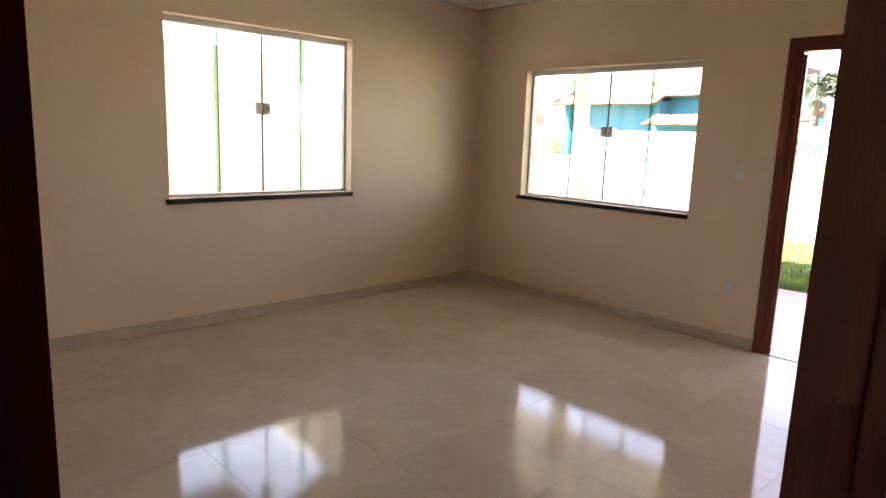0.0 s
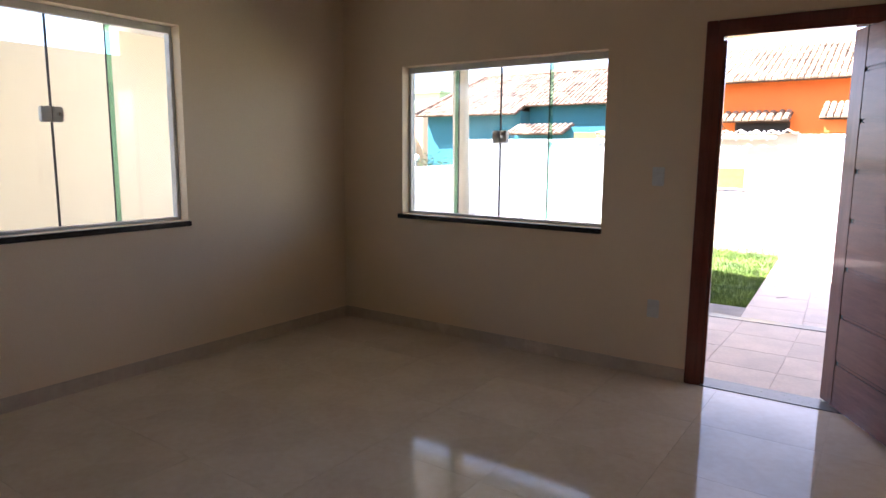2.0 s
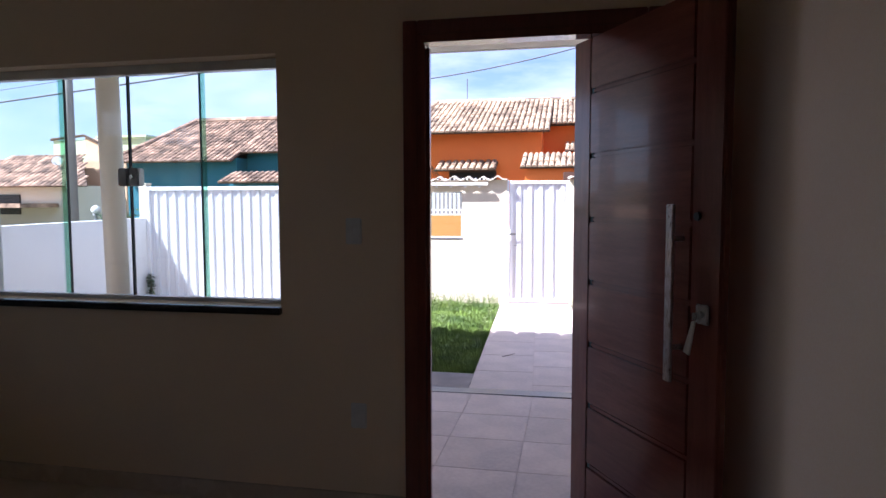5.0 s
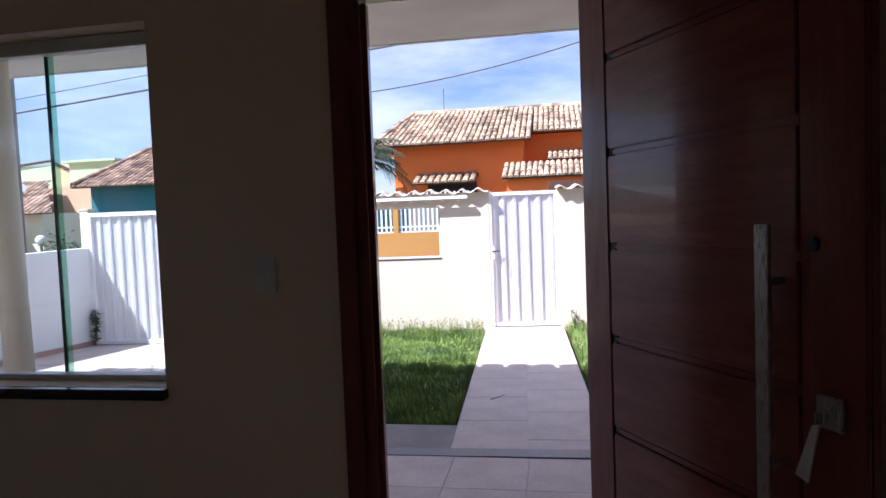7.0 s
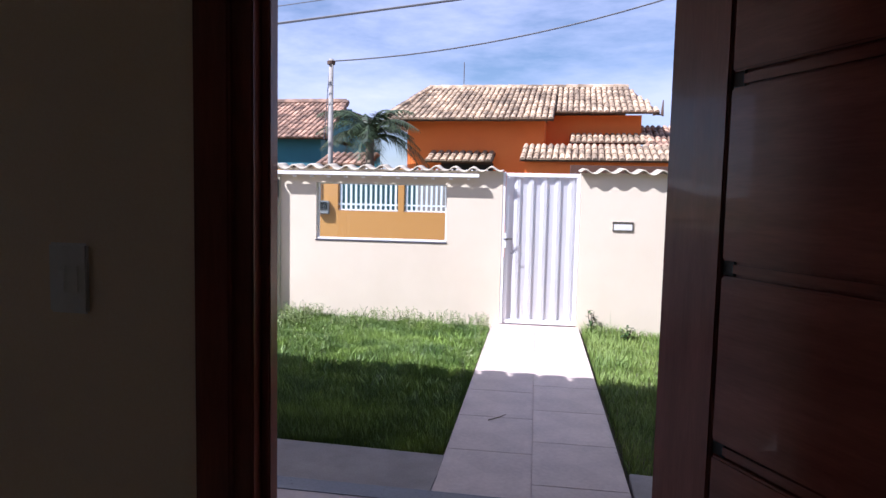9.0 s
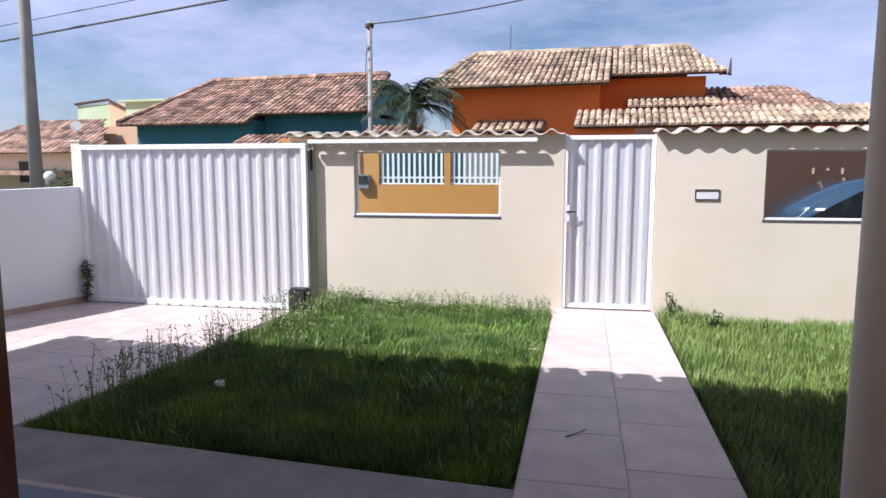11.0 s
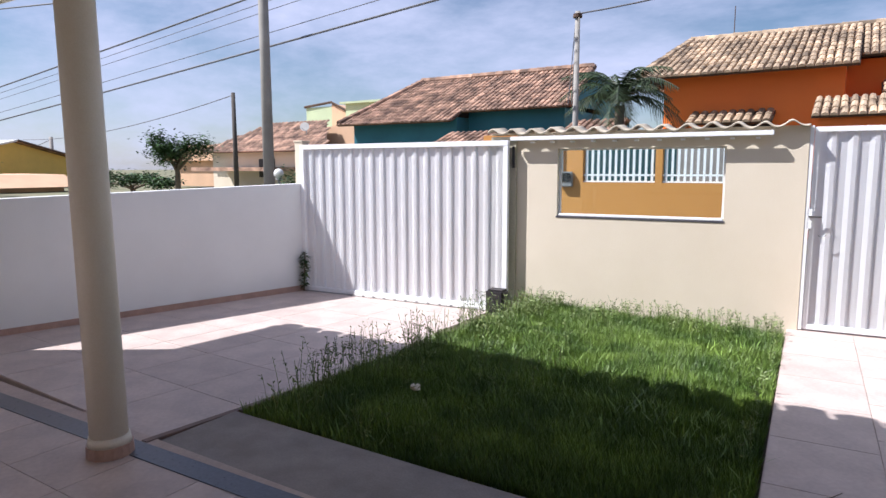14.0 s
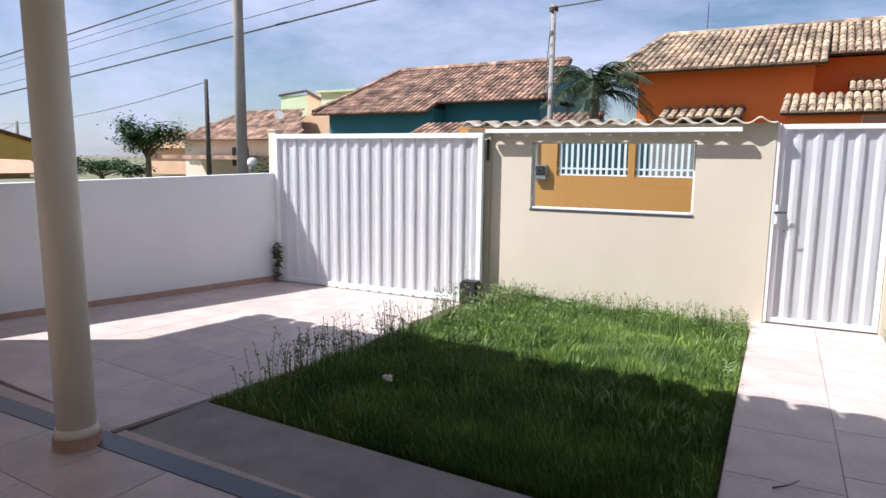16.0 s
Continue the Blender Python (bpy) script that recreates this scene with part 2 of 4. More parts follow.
def tube(bm, pts, radii, seg=8):
    """A round tube through the points."""
    rings = []
    for i, p in enumerate(pts):
        p = Vector(p)
        d = (Vector(pts[min(i + 1, len(pts) - 1)]) - Vector(pts[max(i - 1, 0)])).normalized()
        a = d.orthogonal().normalized()
        b = d.cross(a)
        r = radii[i] if isinstance(radii, (list, tuple)) else radii
        rings.append([bm.verts.new(p + (a * math.cos(2 * math.pi * k / seg) + b * math.sin(2 * math.pi * k / seg)) * r) for k in range(seg)])
    for q in range(len(rings) - 1):
        for k in range(seg):
            bm.faces.new((rings[q][k], rings[q][(k + 1) % seg], rings[q + 1][(k + 1) % seg], rings[q + 1][k]))
    bm.faces.new(rings[0][::-1])
    bm.faces.new(rings[-1])
    return bm


def prism(bm, outline, y0, y1):
    """Extrudes an (x, z) outline along y."""
    a = [bm.verts.new((x, y0, z)) for x, z in outline]
    b = [bm.verts.new((x, y1, z)) for x, z in outline]
    k = len(outline)
    bm.faces.new(a)
    bm.faces.new(b[::-1])
    for i in range(k):
        bm.faces.new((a[(i + 1) % k], a[i], b[i], b[(i + 1) % k]))
    bmesh.ops.recalc_face_normals(bm, faces=bm.faces)
    return bm


def mesh_of(name, bm, material, smooth=False):
    bmesh.ops.recalc_face_normals(bm, faces=bm.faces)
    me = bpy.data.meshes.new(name)
    bm.to_mesh(me)
    bm.free()
    me.materials.append(M[material])
    if smooth:
        for p in me.polygons:
            p.use_smooth = True
    return me


def part(name, bm, material, parent, label="", smooth=False):
    ob = new(name, mesh_of(name, bm, material, smooth))
    ob.parent = parent
    return tagged(ob, label)


def lone(name, bm, material, label, category, kind="", m=None, smooth=False, group=""):
    ob = new(name, mesh_of(name, bm, material, smooth))
    if m is not None:
        ob.matrix_world = m
    return tagged(ob, label, category, group, kind)


def thing(name, label, category, m=None, kind="", group=""):
    ob = new(name)
    ob.empty_display_size = 0.1
    if m is not None:
        ob.matrix_world = m
    return tagged(ob, label, category, group, kind)


def pieces(name, me, places, parent):
    for p in places:
        ob = new(name, me)
        ob.parent = parent
        ob.matrix_local = p


def B():
    return bmesh.new()


# ---- the house: plan ----
XL, XR, YF, YB, H = -4.07, 0.13, 4.85, -1.2, 2.70
T = 0.15


def wall_with_holes(name, label, material, along, a0, a1, c0, c1, z0, z1, holes):
    """A straight wall along x or y, from a0 to a1, with rectangular holes (a0, a1, z0, z1)."""
    bm = B()
    cuts = sorted({a0, a1, *[h[0] for h in holes], *[h[1] for h in holes]})
    for u, v in zip(cuts, cuts[1:]):
        zs = [(z0, z1)]
        for h in holes:
            if h[0] <= u and v <= h[1]:
                zs = [(p, q) for lo, hi in zs for p, q in ((lo, min(hi, h[2])), (max(lo, h[3]), hi)) if q > p]
        for p, q in zs:
            if along == "x":
                box(bm, u, v, c0, c1, p, q)
            else:
                box(bm, c0, c1, u, v, p, q)
    bmesh.ops.remove_doubles(bm, verts=bm.verts, dist=1e-5)
    return lone(name, bm, material, label, "wall", "structure")


W2 = (-3.447, -1.787, 0.93, 2.073)
W1 = (1.815, 3.342, 0.953, 2.203)
DR = (-1.14, -0.19, 0.0, 2.12)
ID = (0.138, 1.43, 0.0, 2.12)
wall_with_holes("wall_front", "cream painted facade wall with window and door", "wall_in", "x", XL - T, XR + T, YF, YF + T, 0, H + 0.1, [W2, (DR[0] - 0.045, DR[1] + 0.045, 0.0, DR[3] + 0.04)])
wall_with_holes("wall_side", "cream painted side wall with a sliding window", "wall_in", "y", YB, YF, XL - T, XL, 0, H + 0.1, [W1])
wall_with_holes("wall_inner", "cream painted inner wall with a doorway", "wall_in", "y", YB, YF, XR, XR + T, 0, H + 0.1, [ID])
lone("wall_back", box(B(), XL - T, 3.0, YB - T, YB, 0, H + 0.1), "wall_in", "plain cream painted back wall", "wall", "structure")
lone("wall_hall_end", box(B(), 2.85, 3.0, YB, 3.15, 0, H + 0.1), "wall_in", "plain cream painted hall wall", "wall", "structure")
lone("wall_hall_side", box(B(), XR + T, 2.85, 3.0, 3.15, 0, H + 0.1), "wall_in", "plain cream painted hall wall", "wall", "structure")
lone("ceiling", box(B(), XL - T, 3.0, YB - T, YF + T, H + 0.1, H + 0.2), "ceiling", "flat white painted ceiling", "ceiling", "structure")
bm = B()
for x0, x1, y0, y1 in ((XL, XR, YF - 0.05, YF), (XL, XL + 0.05, YB, YF - 0.05), (XR - 0.05, XR, YB, YF - 0.05)):
    box(bm, x0, x1, y0, y1, H - 0.04, H + 0.1)
    box(bm, x0 - (0.0 if x1 - x0 > 1 else 0.02), x1 + (0.0 if x1 - x0 > 1 else 0.02), y0 - (0.03 if x1 - x0 > 1 else 0), y1, H, H + 0.098)
lone("trim_cornice", bm, "ceiling", "white plaster cornice round the ceiling", "cornice", "structure")
floor = lone("floor", box(B(), XL - T, 3.0, YB - T, YF, -0.12, -0.004), "joint", "polished beige porcelain tile floor with thin joints", "floor", "structure")
lone("door_threshold", box(B(), DR[0], DR[1], YF, YF + T + 0.03, -0.1, 0.004, 0.003), "granite_grey", "grey granite threshold under the front door", "threshold", "structure")

# skirting tiles
bm = B()
SK, ST = 0.085, 0.012
box(bm, XL, DR[0] - 0.06, YF - ST, YF, 0, SK, 0.003)
box(bm, DR[1] + 0.06, XR - ST, YF - ST, YF, 0, SK, 0.003)
box(bm, XL, XL + ST, YB, YF - ST, 0, SK, 0.003)
box(bm, XR - ST, XR, ID[1] + 0.06, YF, 0, SK, 0.003)
box(bm, XR - ST, XR, YB, ID[0] - 0.06, 0, SK, 0.003)
lone("baseboard", bm, "baseboard", "low beige tile skirting along the walls", "skirting", "structure")


# ---- sliding glass windows ----
def sliding_window(name, width, height, m, label):
    """Local x across, y outwards, z up from the sill."""
    w = thing(name, label, "window", m, "structure")
    bm = B()
    box(bm, 0, width, 0.085, 0.135, height - 0.045, height - 0.001, 0.003)
    box(bm, 0, width, 0.085, 0.135, 0, 0.018, 0.003)
    for x in (0, width - 0.022):
        box(bm, x, x + 0.022, 0.085, 0.135, 0.018, height - 0.045)
    part("window_frame", bm, "alu", w, "white aluminium rails")
    part("window_sill", box(B(), -0.03, width + 0.006, -0.03, 0.18, -0.035, -0.001, 0.004), "granite", w, "black granite sill")
    q = (width - 0.044) / 4
    for i in range(4):
        y = 0.10 if i in (1, 2) else 0.118
        x0, x1 = 0.022 + q * i, 0.022 + q * (i + 1)
        if i == 0:
            x1 += 0.03
        if i == 3:
            x0 -= 0.03
        pane = part("pane", box(B(), x0 + 0.001, x1 - 0.001, y, y + 0.008, 0.02, height - 0.047), "glass", w)
        pane.visible_shadow = False
        if i in (0, 3):
            e = x1 - 0.032 if i == 0 else x0 + 0.004
            part("pane_edge", box(B(), e, e + 0.028, y - 0.004, y - 0.001, 0.02, height - 0.047), "glass_edge", pane, "pale green polished glass edge")
            s = x1 - 0.003 if i == 0 else x0
            part("pane_seal", box(B(), s, s + 0.003, y - 0.006, y + 0.009, 0.02, height - 0.047), "seal", pane)
    part("seal", box(B(), width / 2 - 0.0035, width / 2 + 0.0035, 0.094, 0.112, 0.02, height - 0.047), "seal", w)
    lk = B()
    for x in (width / 2 - 0.058, width / 2 + 0.004):
        box(lk, x, x + 0.054, 0.078, 0.128, height * 0.49, height * 0.49 + 0.088, 0.006)
    lock = part("latch", lk, "alu", w, "square grey-white clamp latch")
    part("cylinder", cyl(B(), 0, 0, 0.0, 0.012, 0.011, m=pose(width / 2 + 0.03, 0.073, height * 0.49 + 0.045, 90, 0, 0)), "steel", lock)
    return w


sliding_window("window_1", W1[1] - W1[0], W1[3] - W1[2], pose(XL, W1[0], W1[2], 0, 0, 90), "four-pane sliding glass window above a black granite sill")
sliding_window("window_2", W2[1] - W2[0], W2[3] - W2[2], pose(W2[0], YF, W2[2]), "four-pane sliding glass window beside the front door")


# ---- front door ----
def door_frame(name, x0, x1, top, depth, m, label, outer=True):
    """Lining and trims; local x across, y through the wall; outer: trims on the far side too."""
    f = thing(name, label, "door frame", m, "structure")
    more = 0.0 if outer else 0.043
    for nm, a, b in (("jamb", x0 - more, x0 + 0.035), ("jamb", x1 - 0.035, x1 + more)):
        part(nm, box(B(), a, b, -0.002, depth + 0.002, 0.002, top - 0.035, 0.003), "wood", f)
    part("head", box(B(), x0 - more, x1 + more, -0.002, depth + 0.002, top - 0.035, top + more * 0.9, 0.003), "wood", f)
    for y0, y1 in ((-0.016, -0.0025), (depth + 0.0025, depth + 0.016))[:2 if outer else 1]:
        for a, b in ((x0 - 0.058, x0 + 0.004), (x1 - 0.004, x1 + 0.058)):
            part("trim", box(B(), a, b, y0, y1, 0.002, top + 0.055, 0.004), "wood", f)
        part("trim", box(B(), x0 + 0.005, x1 - 0.005, y0, y1, top - 0.004, top + 0.055, 0.004), "wood", f)
    for a, b in ((x0 + 0.035, x0 + 0.05), (x1 - 0.05, x1 - 0.035)):
        part("stop", box(B(), a, b, depth * 0.3, depth * 0.65, 0.004, top - 0.05, 0.003), "wood", f)
    return f


door_frame("door_frame", DR[0], DR[1], DR[3], 0.085, pose(0, YF, 0), "dark varnished mahogany frame of the front door", False)
door_frame("inner_door_frame", ID[0], ID[1], ID[3], T, pose(XR + T, 0, 0, 0, 0, 90), "dark varnished wooden frame of the inner doorway")

# the leaf turns on pivots set in from its edge: a narrow strip of it stands outside the frame
LEAF_T, LEAF_H = 0.036, 2.075
L0, L1, LS, LE = -0.13, 0.0, 0.625, 0.765        # outer edge, boards, inner stile, free edge, along the leaf
leaf = thing("front_door", "open mahogany panelled pivot door with a long steel pull", "door", pose(-0.41, 4.92, 0.012, 0, 0, -59.7) @ pose(0, 0.018, 0))
part("core", box(B(), L0, LE, -0.006, LEAF_T - 0.018, 0, LEAF_H, 0.002), "wood", leaf)
for a, b in ((L0, L1 - 0.004), (LS + 0.004, LE)):
    part("stile", box(B(), a, b, -0.018, -0.006, 0, LEAF_H, 0.003), "wood", leaf)
GROOVES = [0.255 + 0.2665 * k for k in range(7)]
edges = [0.0] + GROOVES + [LEAF_H]
for i, (a, b) in enumerate(zip(edges, edges[1:])):
    z0, z1 = a + (0.011 if i else 0), b - (0.011 if i < len(edges) - 2 else 0)
    part("board", box(B(), L1, LS, -0.018, -0.006, z0, z1, 0.003), "wood_h", leaf)
    if 0 < i:
        part("groove_lip", box(B(), L1 + 0.018, LS, -0.0125, -0.006, a - 0.0065, a + 0.0065), "wood_h", leaf)
        # black plate paints the shade inside the hole at the groove end
        part("groove_notch", box(B(), L1 - 0.003, L1 + 0.017, -0.0105, -0.006, a - 0.0105, a + 0.0105), "seal", leaf, "black plate painting the shade inside the groove end")
pull = part("pull_handle", box(B(), 0.570, 0.604, -0.075, -0.063, 0.785, 1.385, 0.002), "steel", leaf, "flat brushed steel pull bar")
for z in (0.90, 1.27):
    part("standoff", cyl(B(), 0, 0, 0.0, 0.046, 0.009, seg=12, m=pose(0.587, -0.018, z, 90)), "steel", pull)
latch = part("lock", box(B(), 0.665, 0.725, -0.026, -0.018, 0.995, 1.06, 0.004), "steel", leaf, "square steel lock plate")
part("cylinder", cyl(B(), 0, 0, 0.0, 0.012, 0.012, seg=16, m=pose(0.695, -0.026, 1.028, 90)), "steel", latch)
part("key", box(B(), 0.693, 0.697, -0.062, -0.038, 1.013, 1.035), "steel", latch)
part("key_tag", prism(B(), [(0.68, 1.005), (0.695, 1.01), (0.67, 0.89), (0.642, 0.898)], -0.052, -0.047), "paper", leaf, "cream key tag")
part("upper_lock", cyl(B(), 0, 0, 0.0, 0.008, 0.014, seg=16, m=pose(0.66, -0.018, 1.345, 90)), "black", leaf, "small dark upper lock")
for z in (-0.008, LEAF_H):
    part("pivot", cyl(B(), 0.035, 0.006, z, z + 0.008, 0.012, seg=16), "steel", leaf)


# ---- wall plates ----
def wall_plate(name, label, x, z, holes):
    p = thing(name, label, name.replace("_", " "), pose(x, YF, z))
    part("plate", box(B(), -0.037, 0.037, -0.009, -0.0005, -0.058, 0.058, 0.004), "plastic", p)
    for dx, dz, w, h in holes:
        part("module", box(B(), dx - w, dx + w, -0.0125, -0.009, dz - h, dz + h, 0.0015), "plastic", p)
    return p


wall_plate("light_switch", "white double light switch on the cream wall", -1.43, 1.28, [(-0.013, 0, 0.010, 0.022), (0.013, 0, 0.010, 0.022)])
wall_plate("power_socket", "white power socket low on the cream wall", -1.416, 0.445, [(0, 0, 0.019, 0.013)])

# ---- porch and yard ----
A = radians(5)
YARD = pose(-0.125, -0.01, 0)                    # yard and street against the house
FRONT = YARD @ pose(-0.83, 11.35, 0, 0, 0, 5)          # front wall: local x along it, local y to the street
LOT = YARD @ pose(-1.155, 7.40, 0, 0, 0, 2.9)           # walkway: local y runs to the gate
XS, XE = -7.05, 5.2

porch = lone("porch_floor", box(B(), XS, XE, YF + T, 6.92, -0.14, -0.024), "joint_out", "pinkish beige tiled porch floor", "floor", "structure")
lone("porch_edge_strip", box(B(), -5.65, 6.7, -0.066, 0.066, -0.1, 0.0, 0.003), "granite_grey", "dark grey granite strip along the porch edge", "strip", "structure", YARD @ pose(-1.5, 6.865, -0.0145, 0, 0, 1.7))
lone("pavement_strip", box(B(), -3.90, -1.135, 6.92, 7.43, -0.14, -0.032, 0.004), "concrete", "worn concrete strip between porch and grass", "pavement", "structure", YARD)
lone("pavement_strip_far", box(B(), -0.14, XE, 6.92, 7.43, -0.14, -0.032, 0.004), "concrete", "worn concrete strip between porch and lawn", "pavement", "structure", YARD)
walkway = lone("walkway", box(B(), 0.0, 0.99, -0.48, 4.05, -0.14, -0.036), "joint_out", "pinkish beige tiled walkway to the gate", "pavement", "structure", LOT)
SLOPE = math.degrees(math.atan2(0.10, 3.8))
DRIVE = YARD @ pose(-3.96, 6.92, -0.028, -SLOPE, 0, -2.4)
drive = lone("driveway", box(B(), -3.6, 0.0, 0.0, 4.25, -0.16, -0.006), "joint_out", "pinkish beige tiled driveway sloping to the gate", "pavement", "structure", DRIVE)
# kerb brown is darkened in the material for the shade it lies in
part("kerb", box(B(), 0.0, 0.05, -0.05, 3.95, -0.16, 0.008, 0.004), "kerb", drive, "brown kerb coloured darker for the shade on it")


# ---- ground, road ----
bm = B()
bmesh.ops.create_grid(bm, x_segments=8, y_segments=8, size=900, matrix=Matrix.Translation((0, 0, -0.15)))
lone("ground", bm, "ground", "dry sandy ground reaching the horizon", "ground", "structure")
lone("road", box(B(), -60, 60, 0.75, 6.2, -0.145, -0.125), "asphalt", "grey street beyond the front wall", "road", "structure", FRONT)
lone("garden_bed", box(B(), -4.05, 4.5, 6.95, 11.6, -0.148, -0.10), "soil", "brown soil under the grass", "soil", "structure", YARD)


# ---- columns ----
def column(x, y):
    c = thing("porch_column", "round off-white plastered porch column on a tiled foot", "column", pose(x, y, -0.02), "", "porch columns")
    part("shaft", cyl(B(), 0, 0, 0.06, 2.72, 0.088, 0.086, 40), "column", c, "", True)
    part("collar", cyl(B(), 0, 0, 0.058, 0.10, 0.102, 0.094, 40), "column", c, "", True)
    part("foot", cyl(B(), 0, 0, 0.0, 0.058, 0.110, 0.108, 16), "skirt_out", c, "pink-brown tile foot")
    return c


col = column(-4.07, 6.69)
copy_thing(col, pose(-0.12, 6.81, -0.02))
col.matrix_world = pose(-4.07, 6.69, -0.02, 0, -1.1, 0)

# ---- porch ceiling, house roof, side walls ----
bm = B()
box(bm, XS - 0.32, XE, YF + T, 7.56, 2.68, 2.76)
# unseen extra strip over the passage, added to block sun from the porch floor
box(bm, XS - 0.32, XL - T - 0.3, 4.35, YF + T, 2.68, 2.76)
lone("ceiling_porch", bm, "soffit", "white painted porch ceiling", "ceiling", "structure")
lone("fascia", box(B(), XS - 0.32, XE, 7.56, 7.60, 2.675, 2.80, 0.003), "soffit", "white porch fascia", "fascia", "structure")


def tile_rows(nu, nv, du, dv, jitter=0.007, skip=None, seg=4, rise=0.062):
    """Overlapping half-round clay tiles in the local x (across), y (up the slope) plane."""
    rng = random.Random(nu * 131 + nv)
    vs, fs = [], []
    for j in range(nv):
        for i in range(nu):
            if skip and skip((i + 0.5) * du, (j + 0.5) * dv):
                continue
            cx, cy = (i + 0.5) * du + rng.uniform(-jitter, jitter), j * dv - 0.09 + rng.uniform(-jitter, jitter)
            tilt, lift = rng.uniform(-0.03, 0.03), rng.uniform(0, 0.008)
            k0 = len(vs)
            for e, (yy, w, zz) in enumerate(((cy, 0.45, 0.018), (cy + dv * 1.12, 0.40, 0.0))):
                for s in range(seg + 1):
                    a = math.pi * s / seg
                    vs.append((cx - math.cos(a) * du * w + tilt * (yy - cy), yy, zz + lift + math.sin(a) * rise))
            for s in range(seg):
                fs.append((k0 + s, k0 + s + 1, k0 + seg + 2 + s, k0 + seg + 1 + s))
            # the open mouth of the tile
            fs.append(tuple(range(k0 + seg, k0 - 1, -1)))
    return vs, fs


def roof_slope(parent, corner, u, v, width, length, material, skip=None, du=0.155, dv=0.38, trap=(0.0, 0.0), name="roof_tiles"):
    """A tiled slope: u along the eave, v up the slope; trap: how far both ends lean in at the top (hips)."""
    u, v = Vector(u).normalized(), Vector(v).normalized()
    w = u.cross(v)
    m = Matrix((u, v, w)).transposed().to_4x4()
    m.translation = corner
    nu, nv = round(width / du), round(length / dv)
    du, dv = width / nu, length / nv

    def out(x, y):
        f = y / length
        return x < trap[0] * f or x > width - trap[1] * f or (skip is not None and skip(x, y))
    vs, fs = tile_rows(nu, nv, du, dv, skip=out)
    me = bpy.data.meshes.new(name)
    me.from_pydata(vs, [], fs)
    me.materials.append(M[material])
    ob = new(name, me)
    ob.parent = parent
    ob.matrix_local = m
    tagged(ob, "", "", "", "stuff")
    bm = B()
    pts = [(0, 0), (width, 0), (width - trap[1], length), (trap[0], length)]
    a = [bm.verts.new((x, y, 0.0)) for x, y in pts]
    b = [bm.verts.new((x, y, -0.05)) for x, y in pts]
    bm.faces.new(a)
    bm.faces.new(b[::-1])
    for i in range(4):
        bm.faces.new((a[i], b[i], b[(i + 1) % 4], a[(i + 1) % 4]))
    # the deck's dark colour stands in for shade in the channels between tiles
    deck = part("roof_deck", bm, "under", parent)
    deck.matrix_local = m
    if skip is not None:
        bpy.data.objects.remove(deck)
    return ob


def ridge_caps(name, pts, parent, material, r=0.1, step=0.36):
    """Half-round cap tiles laid one over the next along a ridge or hip."""
    rng = random.Random(len(name) + int(abs(pts[0][0]) * 10))
    vs, fs = [], []
    for a, b in zip(pts, pts[1:]):
        a, b = Vector(a), Vector(b)
        d = (b - a).normalized()
        side = d.cross(Vector((0, 0, 1))).normalized()
        up = side.cross(d)
        n = max(1, round((b - a).length / step))
        for i in range(n):
            k = len(vs)
            off = side * rng.uniform(-0.015, 0.015)
            for f, w, h in ((i / n - 0.012, 1.05, 0.008), ((i + 1) / n, 0.97, 0.0)):
                c = a.lerp(b, f) + off + up * (h + rng.uniform(0, 0.008))
                for q in range(7):
                    g = math.pi * (q - 1) / 4
                    vs.append(c + side * math.cos(g) * r * w + up * math.sin(g) * r * w)
            fs += [(k + q, k + q + 1, k + 8 + q, k + 7 + q) for q in range(6)]
            fs.append(tuple(range(k + 6, k - 1, -1)))
    me = bpy.data.meshes.new(name)
    me.from_pydata([tuple(v) for v in vs], [], fs)
    me.materials.append(M[material])
    ob = new(name, me)
    ob.parent = parent
    return tagged(ob, "", "", "", "stuff")


house_roof = thing("roof_house", "clay tiled roof over the house and porch", "roof", None, "structure")
roof_slope(house_roof, (XS + 12.35, 7.72, 2.80), (-1, 0, 0), (0, -0.92, 0.38), 12.75, 4.8, "clay", du=0.25, dv=0.4)
# unseen slab, widened over the passage to keep sun off the side window
part("roof_back", box(B(), -6.7, XE, YB - 0.4, 3.4, H + 0.22, H + 0.30), "under", house_roof)

side = thing("wall_boundary", "white painted boundary wall beside the driveway", "wall", YARD, "structure")
SIDE = pose(-7.08, 6.75, 0, 0, 0, -6.5)
bm = box(B(), -0.13, 0.0, 0.0, 4.15, -0.2, 1.20)
for v in bm.verts:
    if v.co.z > 0 and v.co.y < 1:
        v.co.z = 1.11
ob = part("wall_low", bm, "white_out", side)
ob.matrix_local = SIDE
ob = part("skirting", box(B(), 0.0, 0.012, 0.0, 4.05, -0.16, 0.035, 0.003), "skirt_out", side, "pink-brown tile skirting")
ob.matrix_local = SIDE @ pose(0, 0, 0, -1.3, 0, 0)
bm = box(B(), -7.22, -7.07, -4.0, 4.7, -0.2, 2.42)
# unseen end raised to the porch ceiling to shut out a streak of sun
box(bm, -7.22, -7.07, 4.7, 6.74, -0.2, 2.679)
part("wall_high", bm, "yellow_out", side, "tall cream painted wall")
lone("wall_boundary_far", box(B(), XE, XE + 0.14, 4.0, 12.0, -0.2, 1.75), "cream_out", "cream painted boundary wall across the lawn", "wall", "structure")
lone("passage_floor", box(B(), XS, XL - T, YB - 3, YF + T, -0.14, -0.03), "concrete", "concrete floor of the side passage", "pavement", "structure")
lone("wall_facade_far", box(B(), XR + T, XE, YF, YF + T, -0.1, 2.7), "cream_out", "cream painted house front beyond the door", "wall", "structure")


# ---- front wall with its openings, caps, gates ----
FT = 0.14
